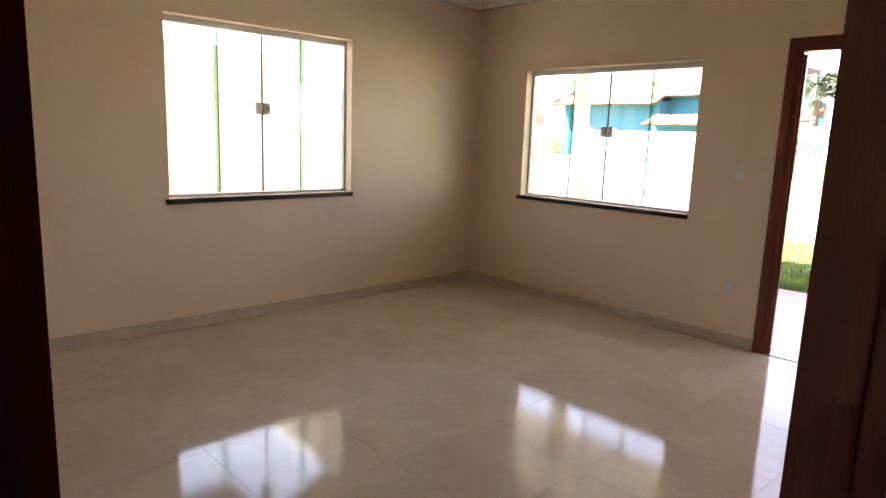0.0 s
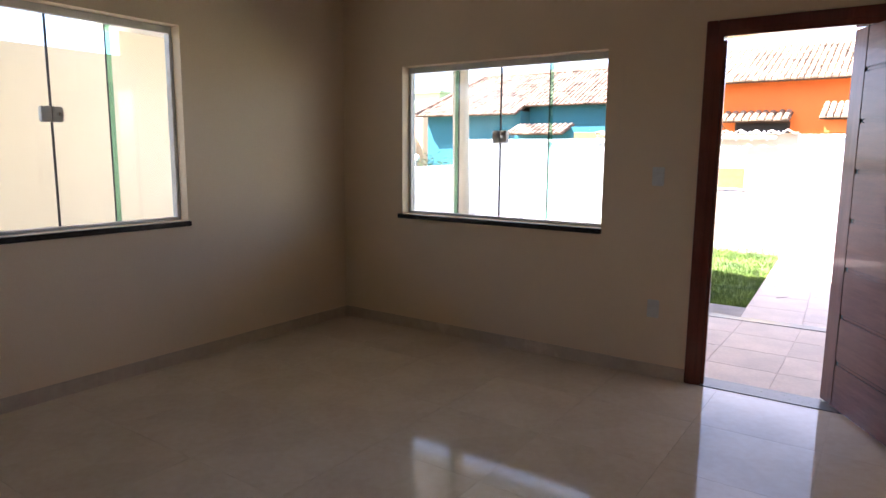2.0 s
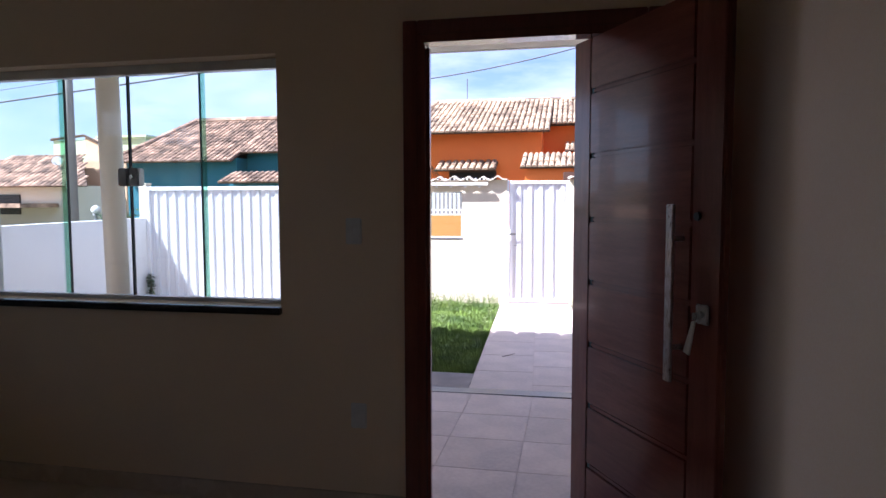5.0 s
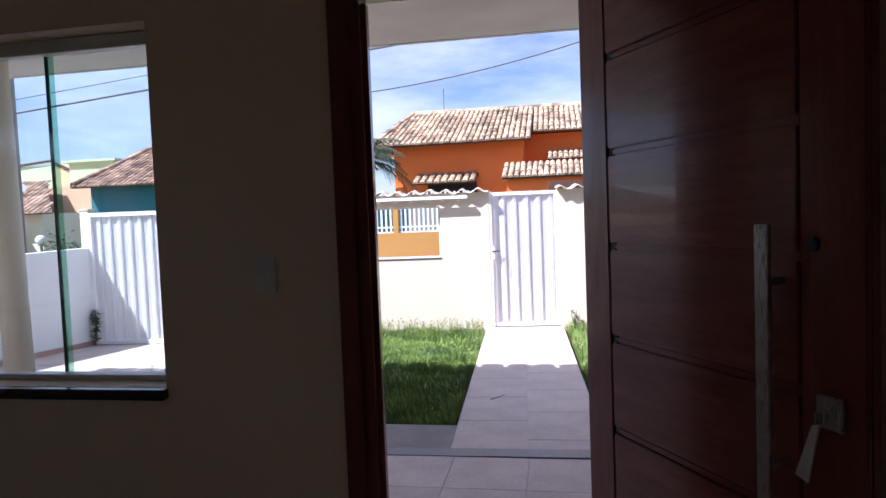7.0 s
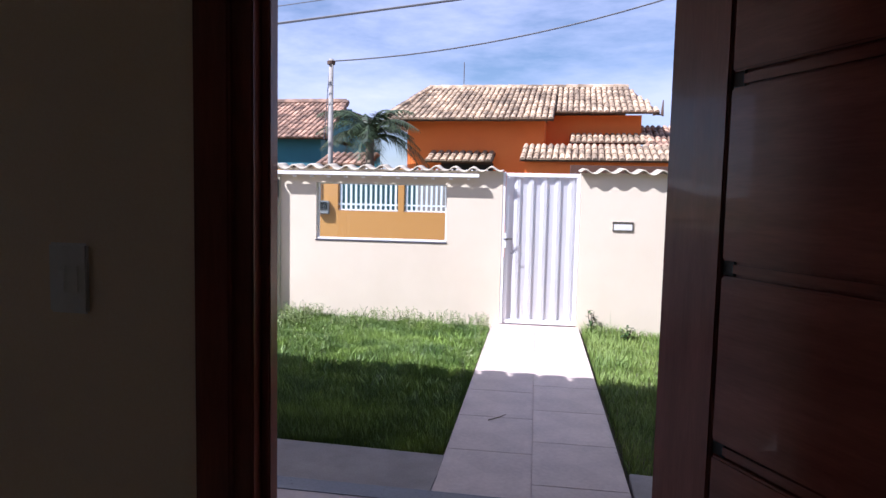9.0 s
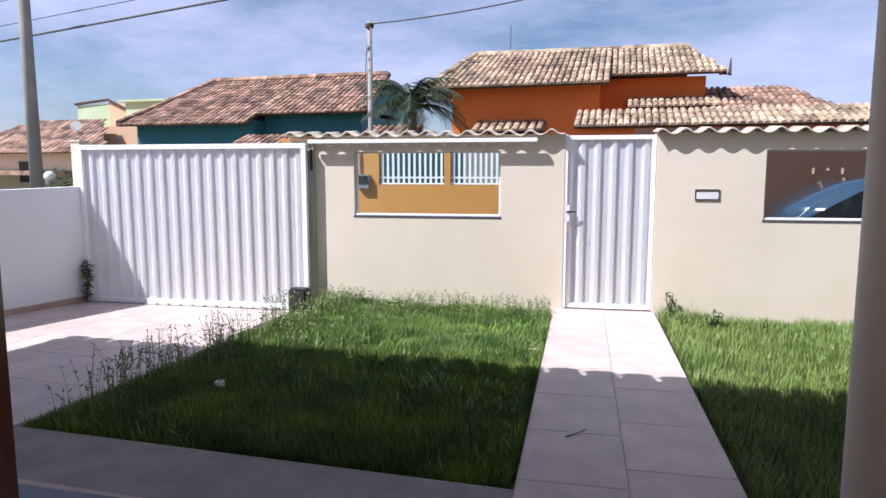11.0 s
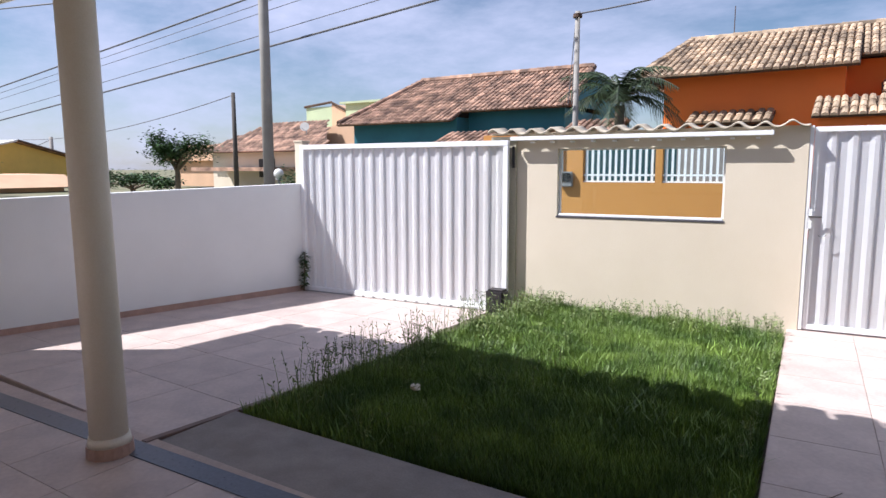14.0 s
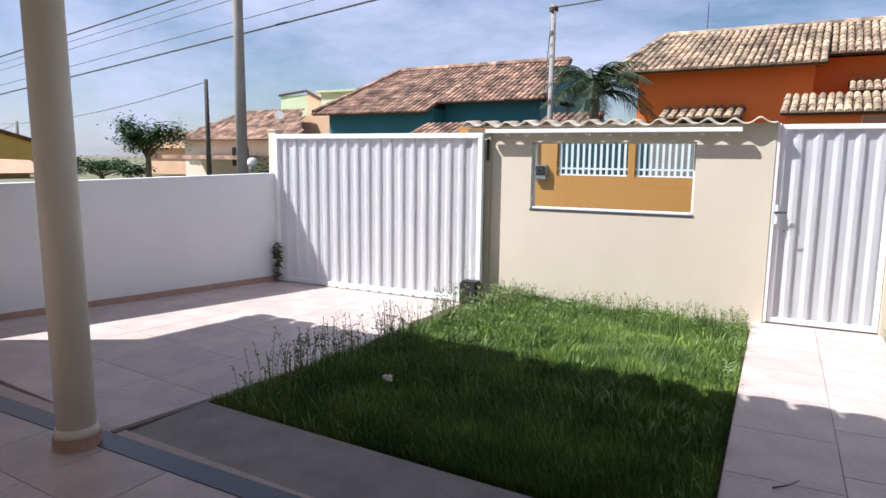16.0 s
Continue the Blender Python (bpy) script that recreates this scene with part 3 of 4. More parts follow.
front = thing("wall_street", "cream painted street wall with two openings and a wavy tile cap", "wall", FRONT, "structure")


def street_wall(x0, x1, hole):
    bm = B()
    h0, h1, z0, z1 = hole
    box(bm, x0, h0, 0, FT, -0.2, 1.72)
    box(bm, h1, x1, 0, FT, -0.2, 1.72)
    box(bm, h0, h1, 0, FT, -0.2, z0)
    box(bm, h0, h1, 0, FT, z1, 1.72)
    bmesh.ops.remove_doubles(bm, verts=bm.verts, dist=1e-5)
    part("wall", bm, "cream_out", front)


street_wall(-3.06, -0.442, (-2.63, -1.08, 0.90, 1.57))
street_wall(0.44, 6.2, (1.43, 3.0, 0.90, 1.57))


def wave_cap(x0, x1, period=0.21):
    bm = B()
    n = int((x1 - x0) / period * 10)
    top = []
    for i in range(n + 1):
        x = x0 + (x1 - x0) * i / n
        w = math.sin(2 * math.pi * (x - x0) / period)
        z = 1.752 + 0.025 * w + 0.006 * w * w + 0.005 * math.sin(9.1 * x)
        top.append((x, z))
    outline = top + [(x, z - 0.016) for x, z in reversed(top)]
    k = n + 1
    ya, yb = -0.08, FT + 0.10
    vs = [[bm.verts.new((x, y, z + (0.02 if y > 0 else -0.004))) for x, z in outline] for y in (ya, yb)]
    m = len(outline)
    for i in range(m):
        bm.faces.new((vs[0][i], vs[0][(i + 1) % m], vs[1][(i + 1) % m], vs[1][i]))
    for y in (0, 1):
        for i in range(n):
            bm.faces.new((vs[y][i], vs[y][i + 1], vs[y][m - 2 - i], vs[y][m - 1 - i]))
    part("tile_cap", bm, "cap", front, "wavy weathered cream tile cap", True)
    fill = B()
    box(fill, x0 + 0.01, x1 - 0.01, 0.0, FT, 1.718, 1.735)
    part("mortar", fill, "cream_out", front)


wave_cap(-3.36, -0.44)
wave_cap(0.42, 6.2)


def street_window(x0, x1):
    w = part("window", box(B(), x0 + 0.02, x1 - 0.02, 0.066, 0.072, 0.925, 1.555), "glass", front, "fixed clear pane")
    w.visible_shadow = False
    bm = B()
    box(bm, x0 - 0.0, x0 + 0.02, 0.05, 0.09, 0.90, 1.57)
    box(bm, x1 - 0.02, x1, 0.05, 0.09, 0.90, 1.57)
    box(bm, x0 + 0.02, x1 - 0.02, 0.05, 0.09, 1.555, 1.57)
    part("frame", bm, "alu", w)
    part("sill", box(B(), x0 - 0.01, x1 + 0.012, -0.006, 0.11, 0.884, 0.902, 0.003), "granite_grey", w, "grey stone sill")
    part("sill_rail", box(B(), x0 + 0.02, x1 - 0.005, -0.004, 0.048, 0.903, 0.925, 0.003), "gate", w)


street_window(-2.63, -1.08)
street_window(1.43, 3.0)
part("gate_post", box(B(), -3.34, -3.061, -0.03, FT, -0.2, 1.70, 0.004), "post", front, "grey-brown gate post")
part("hook", box(B(), -3.095, -3.075, -0.06, -0.031, 1.38, 1.60, 0.003), "black", front)
part("gate_pillar", box(B(), -6.00, -5.88, 0.0, FT, -0.2, 1.70, 0.006), "cream_out", front, "cream painted pillar beside the gate")
part("pillar_cap", box(B(), -6.01, -5.87, -0.01, FT + 0.01, 1.70, 1.72, 0.005), "cream_out", front)
rail = part("gate_rail", box(B(), -3.10, -0.71, -0.105, -0.065, 1.655, 1.695, 0.003), "gate", front, "white steel guide rail of the sliding gate")
for k in range(11):
    x = -2.9 + k * 0.205
    part("bracket", box(B(), x, x + 0.035, -0.064, -0.001, 1.628, 1.643, 0.002), "gate", rail)
mail = thing("letter_slot", "small aluminium letter slot set in the cream wall", "letter slot", FRONT)
part("frame", box(B(), 0.80, 1.03, -0.012, 0.01, 1.085, 1.195, 0.004), "steel", mail)
part("flap", box(B(), 0.815, 1.015, -0.016, -0.0125, 1.10, 1.165, 0.003), "alu", mail)


def ribbed_sheet(x0, x1, z0, z1, ribs, depth=0.028):
    """Folded steel sheet with upright trapezoid ribs."""
    bm = B()
    p = (x1 - x0) / ribs
    pts = []
    for i in range(ribs):
        x = x0 + p * i
        pts += [(x, 0.02), (x + p * 0.34, 0.02), (x + p * 0.58, 0.02 - depth), (x + p * 0.80, 0.02 - depth), (x + p * 0.90, 0.02)]
    pts.append((x1, 0.02))
    lo = [bm.verts.new((x, y, z0)) for x, y in pts]
    hi = [bm.verts.new((x, y, z1)) for x, y in pts]
    for i in range(len(pts) - 1):
        bm.faces.new((lo[i], lo[i + 1], hi[i + 1], hi[i]))
    r = bmesh.ops.solidify(bm, geom=bm.faces[:], thickness=0.003)
    return bm


gate = thing("sliding_gate", "white ribbed steel sliding driveway gate, closed", "gate", FRONT @ pose(0, -0.085, 0))
GX0, GX1, GZ0, GZ1 = -5.83, -3.12, -0.115, 1.66
for a, b, c, d, nm in ((GX0, GX1, GZ1 - 0.055, GZ1, "top_rail"), (GX0, GX1, GZ0, GZ0 + 0.05, "bottom_rail"), (GX0, GX0 + 0.055, GZ0 + 0.05, GZ1 - 0.055, "side_rail"), (GX1 - 0.055, GX1, GZ0 + 0.05, GZ1 - 0.055, "side_rail")):
    part(nm, box(B(), a, b, -0.025, 0.025, c, d, 0.004), "gate", gate)
part("ribbed_panel", ribbed_sheet(GX0 + 0.055, GX1 - 0.055, GZ0 + 0.05, GZ1 - 0.055, 18, 0.020), "gate", gate, "folded sheet with upright ribs")
part("rack", box(B(), GX0 + 0.75, GX1, -0.05, -0.026, GZ0 - 0.005, GZ0 + 0.02), "alu", gate, "toothed drive rack")
for k in range(13):
    x = GX0 + 0.9 + k * 0.145
    part("rack_tooth", box(B(), x, x + 0.03, -0.056, -0.0505, GZ0 - 0.002, GZ0 + 0.012), "plastic_grey", gate)
part("ground_track", box(B(), GX0, GX1 + 0.05, -0.03, 0.03, GZ0 - 0.03, GZ0 - 0.008), "plastic_grey", gate)
motor = thing("gate_motor", "small black gate motor box by the driveway gate", "gate motor", YARD @ pose(-3.95, 10.80, -0.10, 0, 0, 5))
part("case", box(B(), -0.10, 0.10, -0.08, 0.08, 0.0, 0.25, 0.022), "black", motor)
part("base_plate", box(B(), -0.10, 0.10, -0.09, 0.09, -0.03, 0.0, 0.004), "plastic_grey", motor)

walk_gate = thing("entrance_gate", "narrow white ribbed steel entrance gate, closed", "gate", FRONT @ pose(0, 0.05, 0))
P0, P1, PZ0, PZ1 = -0.405, 0.435, -0.02, 1.72
for a, b, c, d, nm in ((P0, P1, PZ1 - 0.045, PZ1, "top_rail"), (P0, P1, PZ0, PZ0 + 0.045, "bottom_rail"), (P0, P0 + 0.04, PZ0 + 0.045, PZ1 - 0.045, "side_rail"), (P1 - 0.04, P1, PZ0 + 0.045, PZ1 - 0.045, "side_rail")):
    part(nm, box(B(), a, b, -0.02, 0.02, c, d, 0.004), "gate", walk_gate)
part("ribbed_panel", ribbed_sheet(P0 + 0.04, P1 - 0.04, PZ0 + 0.045, PZ1 - 0.045, 5, 0.022), "gate", walk_gate, "folded sheet with upright ribs")
part("post", box(B(), P0 - 0.035, P0 - 0.004, -0.045, 0.03, PZ0, PZ1 + 0.01, 0.003), "gate", walk_gate)
hd = part("handle", box(B(), P0 - 0.01, P0 + 0.09, -0.06, -0.045, 0.955, 0.972, 0.004), "steel", walk_gate, "small lever handle")
part("lock_plate", box(B(), P0 - 0.02, P0 + 0.02, -0.045, -0.0205, 0.86, 1.03, 0.003), "gate", hd)
bm = B()
tube(bm, [(P0 + 0.10 + 0.035 * math.sin(a), -0.05, 0.83 - 0.035 * math.cos(a)) for a in [k * 0.35 - 0.9 for k in range(7)]], 0.005, 6)
part("pull", bm, "steel", walk_gate)

# ---- grass ----


def blades(name, area, count, height, material, label, seed, lean=0.45, width=0.006, stalks=0.0, wall_boost=None):
    """Grass as a crowd of bent three-joint blades. area(u, v) -> x, y, or None."""
    rng = np.random.RandomState(seed)
    uv = rng.rand(count, 2)
    xy = np.array([area(a, b) for a, b in uv])
    patch = np.array([noise.noise((x * 1.1, y * 1.1, seed)) + 0.6 * noise.noise((x * 4.3, y * 4.3, seed + 9)) for x, y in xy])
    h = height * (0.55 + 0.6 * rng.rand(count)) * np.clip(1 + 0.85 * patch, 0.3, 2.2)
    if wall_boost is not None:
        h *= np.array([wall_boost(x, y) for x, y in xy])
    tall = rng.rand(count) < stalks
    h[tall] *= 1.9
    ang = rng.rand(count) * 2 * np.pi
    ln = lean * (0.3 + rng.rand(count)) * h
    ln[tall] *= 0.5
    w = width * (0.7 + 0.7 * rng.rand(count))
    w[tall] *= 0.7
    dx, dy = np.cos(ang), np.sin(ang)
    sx, sy = -dy, dx
    z0 = -0.115
    v = np.zeros((count, 5, 3))
    for k, (f, wf) in enumerate(((0.0, 1.0), (0.55, 0.8))):
        for e, sg in enumerate((-1, 1)):
            v[:, 2 * k + e, 0] = xy[:, 0] + dx * ln * f * f + sg * sx * w * wf * 0.5
            v[:, 2 * k + e, 1] = xy[:, 1] + dy * ln * f * f + sg * sy * w * wf * 0.5
            v[:, 2 * k + e, 2] = z0 + (h + 0.06) * f
    v[:, 4, 0], v[:, 4, 1], v[:, 4, 2] = xy[:, 0] + dx * ln, xy[:, 1] + dy * ln, z0 + (h + 0.06) * np.where(tall, 1.0, 0.94)
    b = np.arange(count)[:, None] * 5
    quads = (b + np.array([0, 1, 3, 2])).tolist()
    tris = (b + np.array([2, 3, 4])).tolist()
    me = bpy.data.meshes.new(name)
    me.from_pydata(v.reshape(-1, 3).tolist(), [], quads + tris)
    me.materials.append(M[material])
    ob = new(name, me)
    ob.matrix_world = YARD
    return tagged(ob, label, "grass", "", "stuff")


def bed_a(u, v):
    y = 7.45 + v * 3.66
    x0 = -3.88 + (y - 7.39) * 0.045
    x1 = -1.175 - (y - 7.39) * 0.050
    x = x0 + (x1 - x0) * u
    return x, min(y, 11.35 + (x + 0.83) * math.tan(A) - 0.02)


def bed_b(u, v):
    y = 7.45 + v * 3.95
    x = -0.13 - (y - 7.39) * 0.050 + u * 4.6
    return x, min(y, 11.35 + (x + 0.83) * math.tan(A) - 0.02)


def boost(x, y):
    left = max(0.0, -3.3 - x) * min(1.0, max(0.0, (y - 7.9) / 0.8))
    back = max(0.0, y - 10.3) / 0.8
    return 1 + 0.35 * back + 1.3 * left * (0.6 + 0.4 * math.sin(7 * y))


blades("tall_grass", bed_a, 190000, 0.066, "grass", "dense overgrown green grass", 3, 0.62, 0.0046, 0.004, boost)


def edge_of_bed(u, v):
    """Stalks crowd along the driveway and the street wall."""
    k = u * 3
    if k < 1.3:
        return bed_a(0.16 * (k / 1.3) ** 1.5, v)
    if k < 2.4:
        return bed_a(v, 1 - 0.16 * ((k - 1.3) / 1.1) ** 1.5)
    return bed_a(k - 2.4 if k < 2.9 else 0.98, v)


def seed_stalks(name, count, height, label, seed):
    """Thin stalks with small leaflets and seed grains near the tip."""
    rng = random.Random(seed)
    vs, fs = [], []

    def quad(p, d, s, ln, w):
        k = len(vs)
        vs.extend([p, p + d * ln * 0.5 + s * w, p + d * ln, p + d * ln * 0.5 - s * w])
        fs.append((k, k + 1, k + 2, k + 3))
    for _ in range(count):
        x, y = edge_of_bed(rng.random(), rng.random())
        if noise.noise((x * 2.3, y * 2.3, 4.0)) < -0.12:
            continue
        a = rng.uniform(0, 6.283)
        hh = height * rng.uniform(0.45, 1.25) * (1.15 if x < -3.3 and y < 10.2 else 0.6)
        bend = hh * rng.uniform(0.05, 0.4)
        side = Vector((-math.sin(a), math.cos(a), 0))

        def at(f):
            return Vector((x + math.cos(a) * bend * f * f, y + math.sin(a) * bend * f * f, -0.08 + (hh + 0.07) * f))
        k = len(vs)
        for f in (0.0, 0.35, 0.7, 1.0):
            p = at(f)
            vs.extend([p - side * 0.0016, p + side * 0.0016])
        for i in range(3):
            fs.append((k + 2 * i, k + 2 * i + 1, k + 2 * i + 3, k + 2 * i + 2))
        for i in range(rng.randint(5, 9)):
            f = rng.uniform(0.45, 1.0)
            b2 = rng.uniform(0, 6.283)
            d = Vector((math.cos(b2), math.sin(b2), rng.uniform(-0.2, 1.4))).normalized()
            quad(at(f), d, d.orthogonal().normalized(), rng.uniform(0.012, 0.045), rng.uniform(0.002, 0.005))
    me = bpy.data.meshes.new(name)
    me.from_pydata([tuple(v) for v in vs], [], fs)
    me.materials.append(M["stalk"])
    ob = new(name, me)
    ob.matrix_world = YARD
    return tagged(ob, label, "grass", "", "stuff")


seed_stalks("grass_stalks", 1300, 0.215, "thin green seed stalks standing out of the grass", 8)
blades("grass_leaves", bed_a, 5000, 0.07, "grass", "broad bent leaves among the grass", 11, 1.1, 0.011, 0.0, None)
blades("lawn_grass", bed_b, 80000, 0.06, "lawn", "short patchy green lawn", 5, 0.9, 0.0048, 0.002, lambda x, y: 1 + 0.8 * max(0.0, 0.4 - abs(y - 11.3)) + 0.6 * max(0.0, 0.3 - abs(x + 0.2)))


def weed(name, label, m, height, leaves, seed, size=0.05, flowers=0):
    rng = random.Random(seed)
    w = thing(name, label, "weed", m)
    bm = B()
    tops = []
    for k in range(3):
        a, r = rng.uniform(0, 6.3), rng.uniform(0.02, 0.09)
        pts = [(r * math.cos(a) * f, r * math.sin(a) * f, height * rng.uniform(0.8, 1.0) * f) for f in (0, 0.35, 0.7, 1)]
        tube(bm, pts, [0.008, 0.006, 0.005, 0.003], 6)
        tops.append(pts)
    part("stem", bm, "bark", w)
    bm = B()
    for k in range(leaves):
        pts = tops[k % 3]
        f = rng.uniform(0.15, 1.0)
        i = min(2, int(f * 3))
        p = Vector(pts[i]).lerp(Vector(pts[i + 1]), f * 3 - i)
        leaf_at(bm, p, rng, size)
    part("foliage", bm, "leaf", w)
    return w


def leaf_at(bm, p, rng, size):
    a, t = rng.uniform(0, 2 * math.pi), rng.uniform(-0.6, 0.5)
    d = Vector((math.cos(a) * math.cos(t), math.sin(a) * math.cos(t), math.sin(t)))
    s = d.cross(Vector((0, 0, 1))).normalized()
    L, W = size * rng.uniform(0.7, 1.4), size * rng.uniform(0.22, 0.36)
    up = Vector((0, 0, 0.1 * size))
    q = [bm.verts.new(p), bm.verts.new(p + d * L * 0.5 + s * W + up), bm.verts.new(p + d * L), bm.verts.new(p + d * L * 0.5 - s * W + up)]
    bm.faces.new(q)


weed("weed_plant", "dark leafy weed growing in the corner by the gate", FRONT @ pose(-5.78, -0.16, -0.12), 0.5, 90, 4, 0.075)
weed("weed_plant", "pale-leaved weed at the foot of the street wall", FRONT @ pose(0.60, -0.10, -0.06), 0.28, 30, 9, 0.07)
weed("weed_plant", "low broad-leaved weed in the lawn", FRONT @ pose(0.95, -0.45, -0.06), 0.14, 40, 12, 0.06)


def litter(x, y, seed):
    rng = random.Random(seed)
    bm = B()
    bmesh.ops.create_icosphere(bm, subdivisions=2, radius=0.034)
    for v in bm.verts:
        v.co *= rng.uniform(0.6, 1.25)
        v.co.z *= 0.6
    return lone("crumpled_paper", bm, "paper", "crumpled white paper lying in the grass", "litter", "", YARD @ pose(x, y, 0.045))


litter(-3.12, 8.15, 2)
bm = B()
tube(bm, [(0, 0, 0), (0.06, 0.05, 0.006), (0.10, 0.13, 0.003)], [0.004, 0.003, 0.002], 6)
lone("twig", bm, "bark", "small dry twig lying on the tiled walkway", "twig", "", YARD @ pose(-0.98, 8.05, -0.026))

# ---- across the street ----
def plain_wall(parent, x0, x1, y0, y1, z0, z1, material):
    return part("wall", box(B(), x0, x1, y0, y1, z0, z1), material, parent)


orange = thing("orange_house", "orange house with a pale clay tile roof across the street", "house", YARD)
plain_wall(orange, -4.9, -1.25, 21.0, 26.0, -0.14, 3.52, "orange")
plain_wall(orange, -1.25, 1.28, 22.2, 26.0, -0.14, 3.74, "orange")
roof_slope(orange, (-5.35, 20.35, 3.42), (1, 0, 0), (0, 3.6, 1.37), 4.35, 3.86, "clay_light", trap=(0.42, 0.0))
roof_slope(orange, (-1.0, 21.55, 3.74), (1, 0, 0), (0, 2.55, 1.05), 2.66, 2.76, "clay_light", trap=(0.0, 0.62))
roof_slope(orange, (-5.35, 24.2, 3.42), (0, -1, 0), (0.42, 0, 1.37), 3.8, 1.43, "clay_light", trap=(0.0, 3.6))
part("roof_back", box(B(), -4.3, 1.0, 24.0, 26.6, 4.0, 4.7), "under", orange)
ridge_caps("ridge", [(-4.9, 23.95, 4.80), (1.05, 24.15, 4.80)], orange, "clay_light")
ridge_caps("hip", [(-5.33, 20.38, 3.48), (-5.15, 22.0, 4.08), (-4.93, 23.9, 4.80)], orange, "clay_light")
part("gutter", tube(B(), [(1.5, 21.5, 3.70), (1.72, 21.55, 3.66), (1.74, 21.6, 4.05)], [0.06, 0.05, 0.012], 8), "under", orange)
part("antenna", tube(B(), [(-3.9, 24.0, 4.8), (-3.9, 24.0, 5.6)], 0.012, 6), "under", orange)
part("gutter", tube(B(), [(-5.7, 20.4, 3.38), (-5.0, 20.45, 3.36)], 0.05, 8), "under", orange)
roof_slope(orange, (-4.25, 20.3, 2.36), (1, 0, 0), (0, 0.75, 0.28), 1.75, 0.8, "clay_light", du=0.19, dv=0.4, name="window_roof")
win = part("window", box(B(), -3.9, -2.6, 20.94, 21.0, 1.2, 2.3), "dark", orange)
part("frame", box(B(), -3.95, -2.55, 20.96, 20.99, 1.15, 2.35), "under", win)
roof_slope(orange, (-1.72, 19.2, 2.35), (1, 0, 0), (0, 1.15, 0.42), 6.6, 1.22, "clay_light", du=0.15, dv=0.4, name="porch_roof")
part("porch_beam", box(B(), -1.6, 4.8, 19.35, 19.5, 2.0, 2.33), "orange", orange)
part("porch_wall", box(B(), -1.3, 4.8, 20.35, 20.5, -0.14, 2.68), "orange", orange)
part("window", box(B(), -1.0, -0.3, 20.28, 20.349, 1.3, 2.3), "dark", orange)
roof_slope(orange, (-0.6, 21.2, 2.92), (1, 0, 0), (0, 0.9, 0.3), 2.1, 0.9, "clay_light", du=0.15, dv=0.45, name="balcony_roof")
roof_slope(orange, (1.28, 21.0, 2.80), (1, 0, 0), (0, 2.0, 0.72), 2.6, 2.1, "clay_red", trap=(0.0, 0.6), du=0.15, name="side_roof")
lone("white_shed", box(B(), 3.9, 5.4, 26.0, 28.0, 0.0, 3.35, 0.05), "white_out", "plain white outbuilding behind the roofs", "building", "", YARD)

teal = thing("teal_house", "dark teal house with a long clay tile roof", "house", YARD)
plain_wall(teal, -17.2, -12.6, 24.2, 32.0, -0.14, 3.12, "teal")
plain_wall(teal, -12.6, -9.0, 25.0, 32.0, -0.14, 3.45, "teal")
part("gable", prism(B(), [(0, 0), (6.4, 0), (3.1, 1.45)], 0, 0.2), "teal", teal).matrix_local = pose(-9.0, 25.0, 3.3, 0, 0, 90)
roof_slope(teal, (-17.5, 23.6, 2.98), (1, 0.03, 0), (0, 4.5, 2.02), 4.95, 4.93, "clay_red", trap=(0.9, 0.0), du=0.2, dv=0.36)
roof_slope(teal, (-12.65, 24.5, 3.32), (1, 0.0, 0), (0, 3.6, 1.66), 4.0, 3.96, "clay_red", trap=(0.0, 0.5), du=0.2, dv=0.36)
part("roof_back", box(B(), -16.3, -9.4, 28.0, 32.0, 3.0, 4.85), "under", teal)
ridge_caps("ridge", [(-16.6, 28.1, 5.02), (-9.2, 28.1, 5.02)], teal, "clay_red", 0.13)
ridge_caps("hip", [(-17.45, 23.65, 3.03), (-17.0, 25.8, 4.0), (-16.6, 28.05, 5.0)], teal, "clay_red", 0.13)
ridge_caps("hip", [(-8.68, 24.55, 3.38), (-9.0, 26.4, 4.2), (-9.18, 28.05, 5.0)], teal, "clay_red", 0.13)
roof_slope(teal, (-7.35, 20.6, 2.25), (1, 0, 0), (0, 1.0, 0.36), 1.5, 1.06, "clay_red", du=0.2, dv=0.36, name="porch_roof")
roof_slope(teal, (-11.6, 21.2, 2.1), (1, 0, 0), (0, 1.0, 0.36), 2.2, 1.06, "clay_red", du=0.2, dv=0.36, name="porch_roof")
part("porch_wall", box(B(), -11.6, -5.9, 21.9, 22.1, -0.14, 2.35), "teal", teal)

# far buildings on the other side of the driveway wall
tanh = thing("tan_house", "low beige house with a hipped terracotta roof", "house", YARD)
plain_wall(tanh, -33.0, -24.5, 30.0, 36.0, -0.14, 2.35, "cream_out")
roof_slope(tanh, (-33.8, 29.4, 2.3), (1, 0, 0), (0, 3.2, 1.75), 10.4, 3.7, "clay_red", trap=(3.2, 3.0), du=0.3, dv=0.5)
part("window", box(B(), -29.0, -27.8, 29.93, 29.999, 0.9, 1.9), "dark", tanh)
part("low_roof", box(B(), -31.8, -25.5, 27.6, 29.9, 1.25, 1.45), "clay_red", tanh)
grn = thing("pale_green_building", "pale green building with a sloping parapet", "building", YARD)
plain_wall(grn, -31.2, -29.0, 36.0, 40.0, 0.0, 5.25, "green_pale")
part("gable_wall", prism(B(), [(-29.0, 0.0), (-25.8, 0.0), (-25.8, 3.9), (-29.0, 5.4)], 36.0, 40.0), "peach", grn)
part("verge", tube(B(), [(-31.3, 35.95, 5.3), (-29.0, 35.95, 5.5), (-25.6, 35.95, 3.95)], 0.08, 6), "under", grn)
tank = thing("green_tower", "pale green rooftop tank block", "building", YARD)
part("body", box(B(), -27.0, -24.2, 35.0, 38.0, 0.0, 5.2), "green_pale", tank)
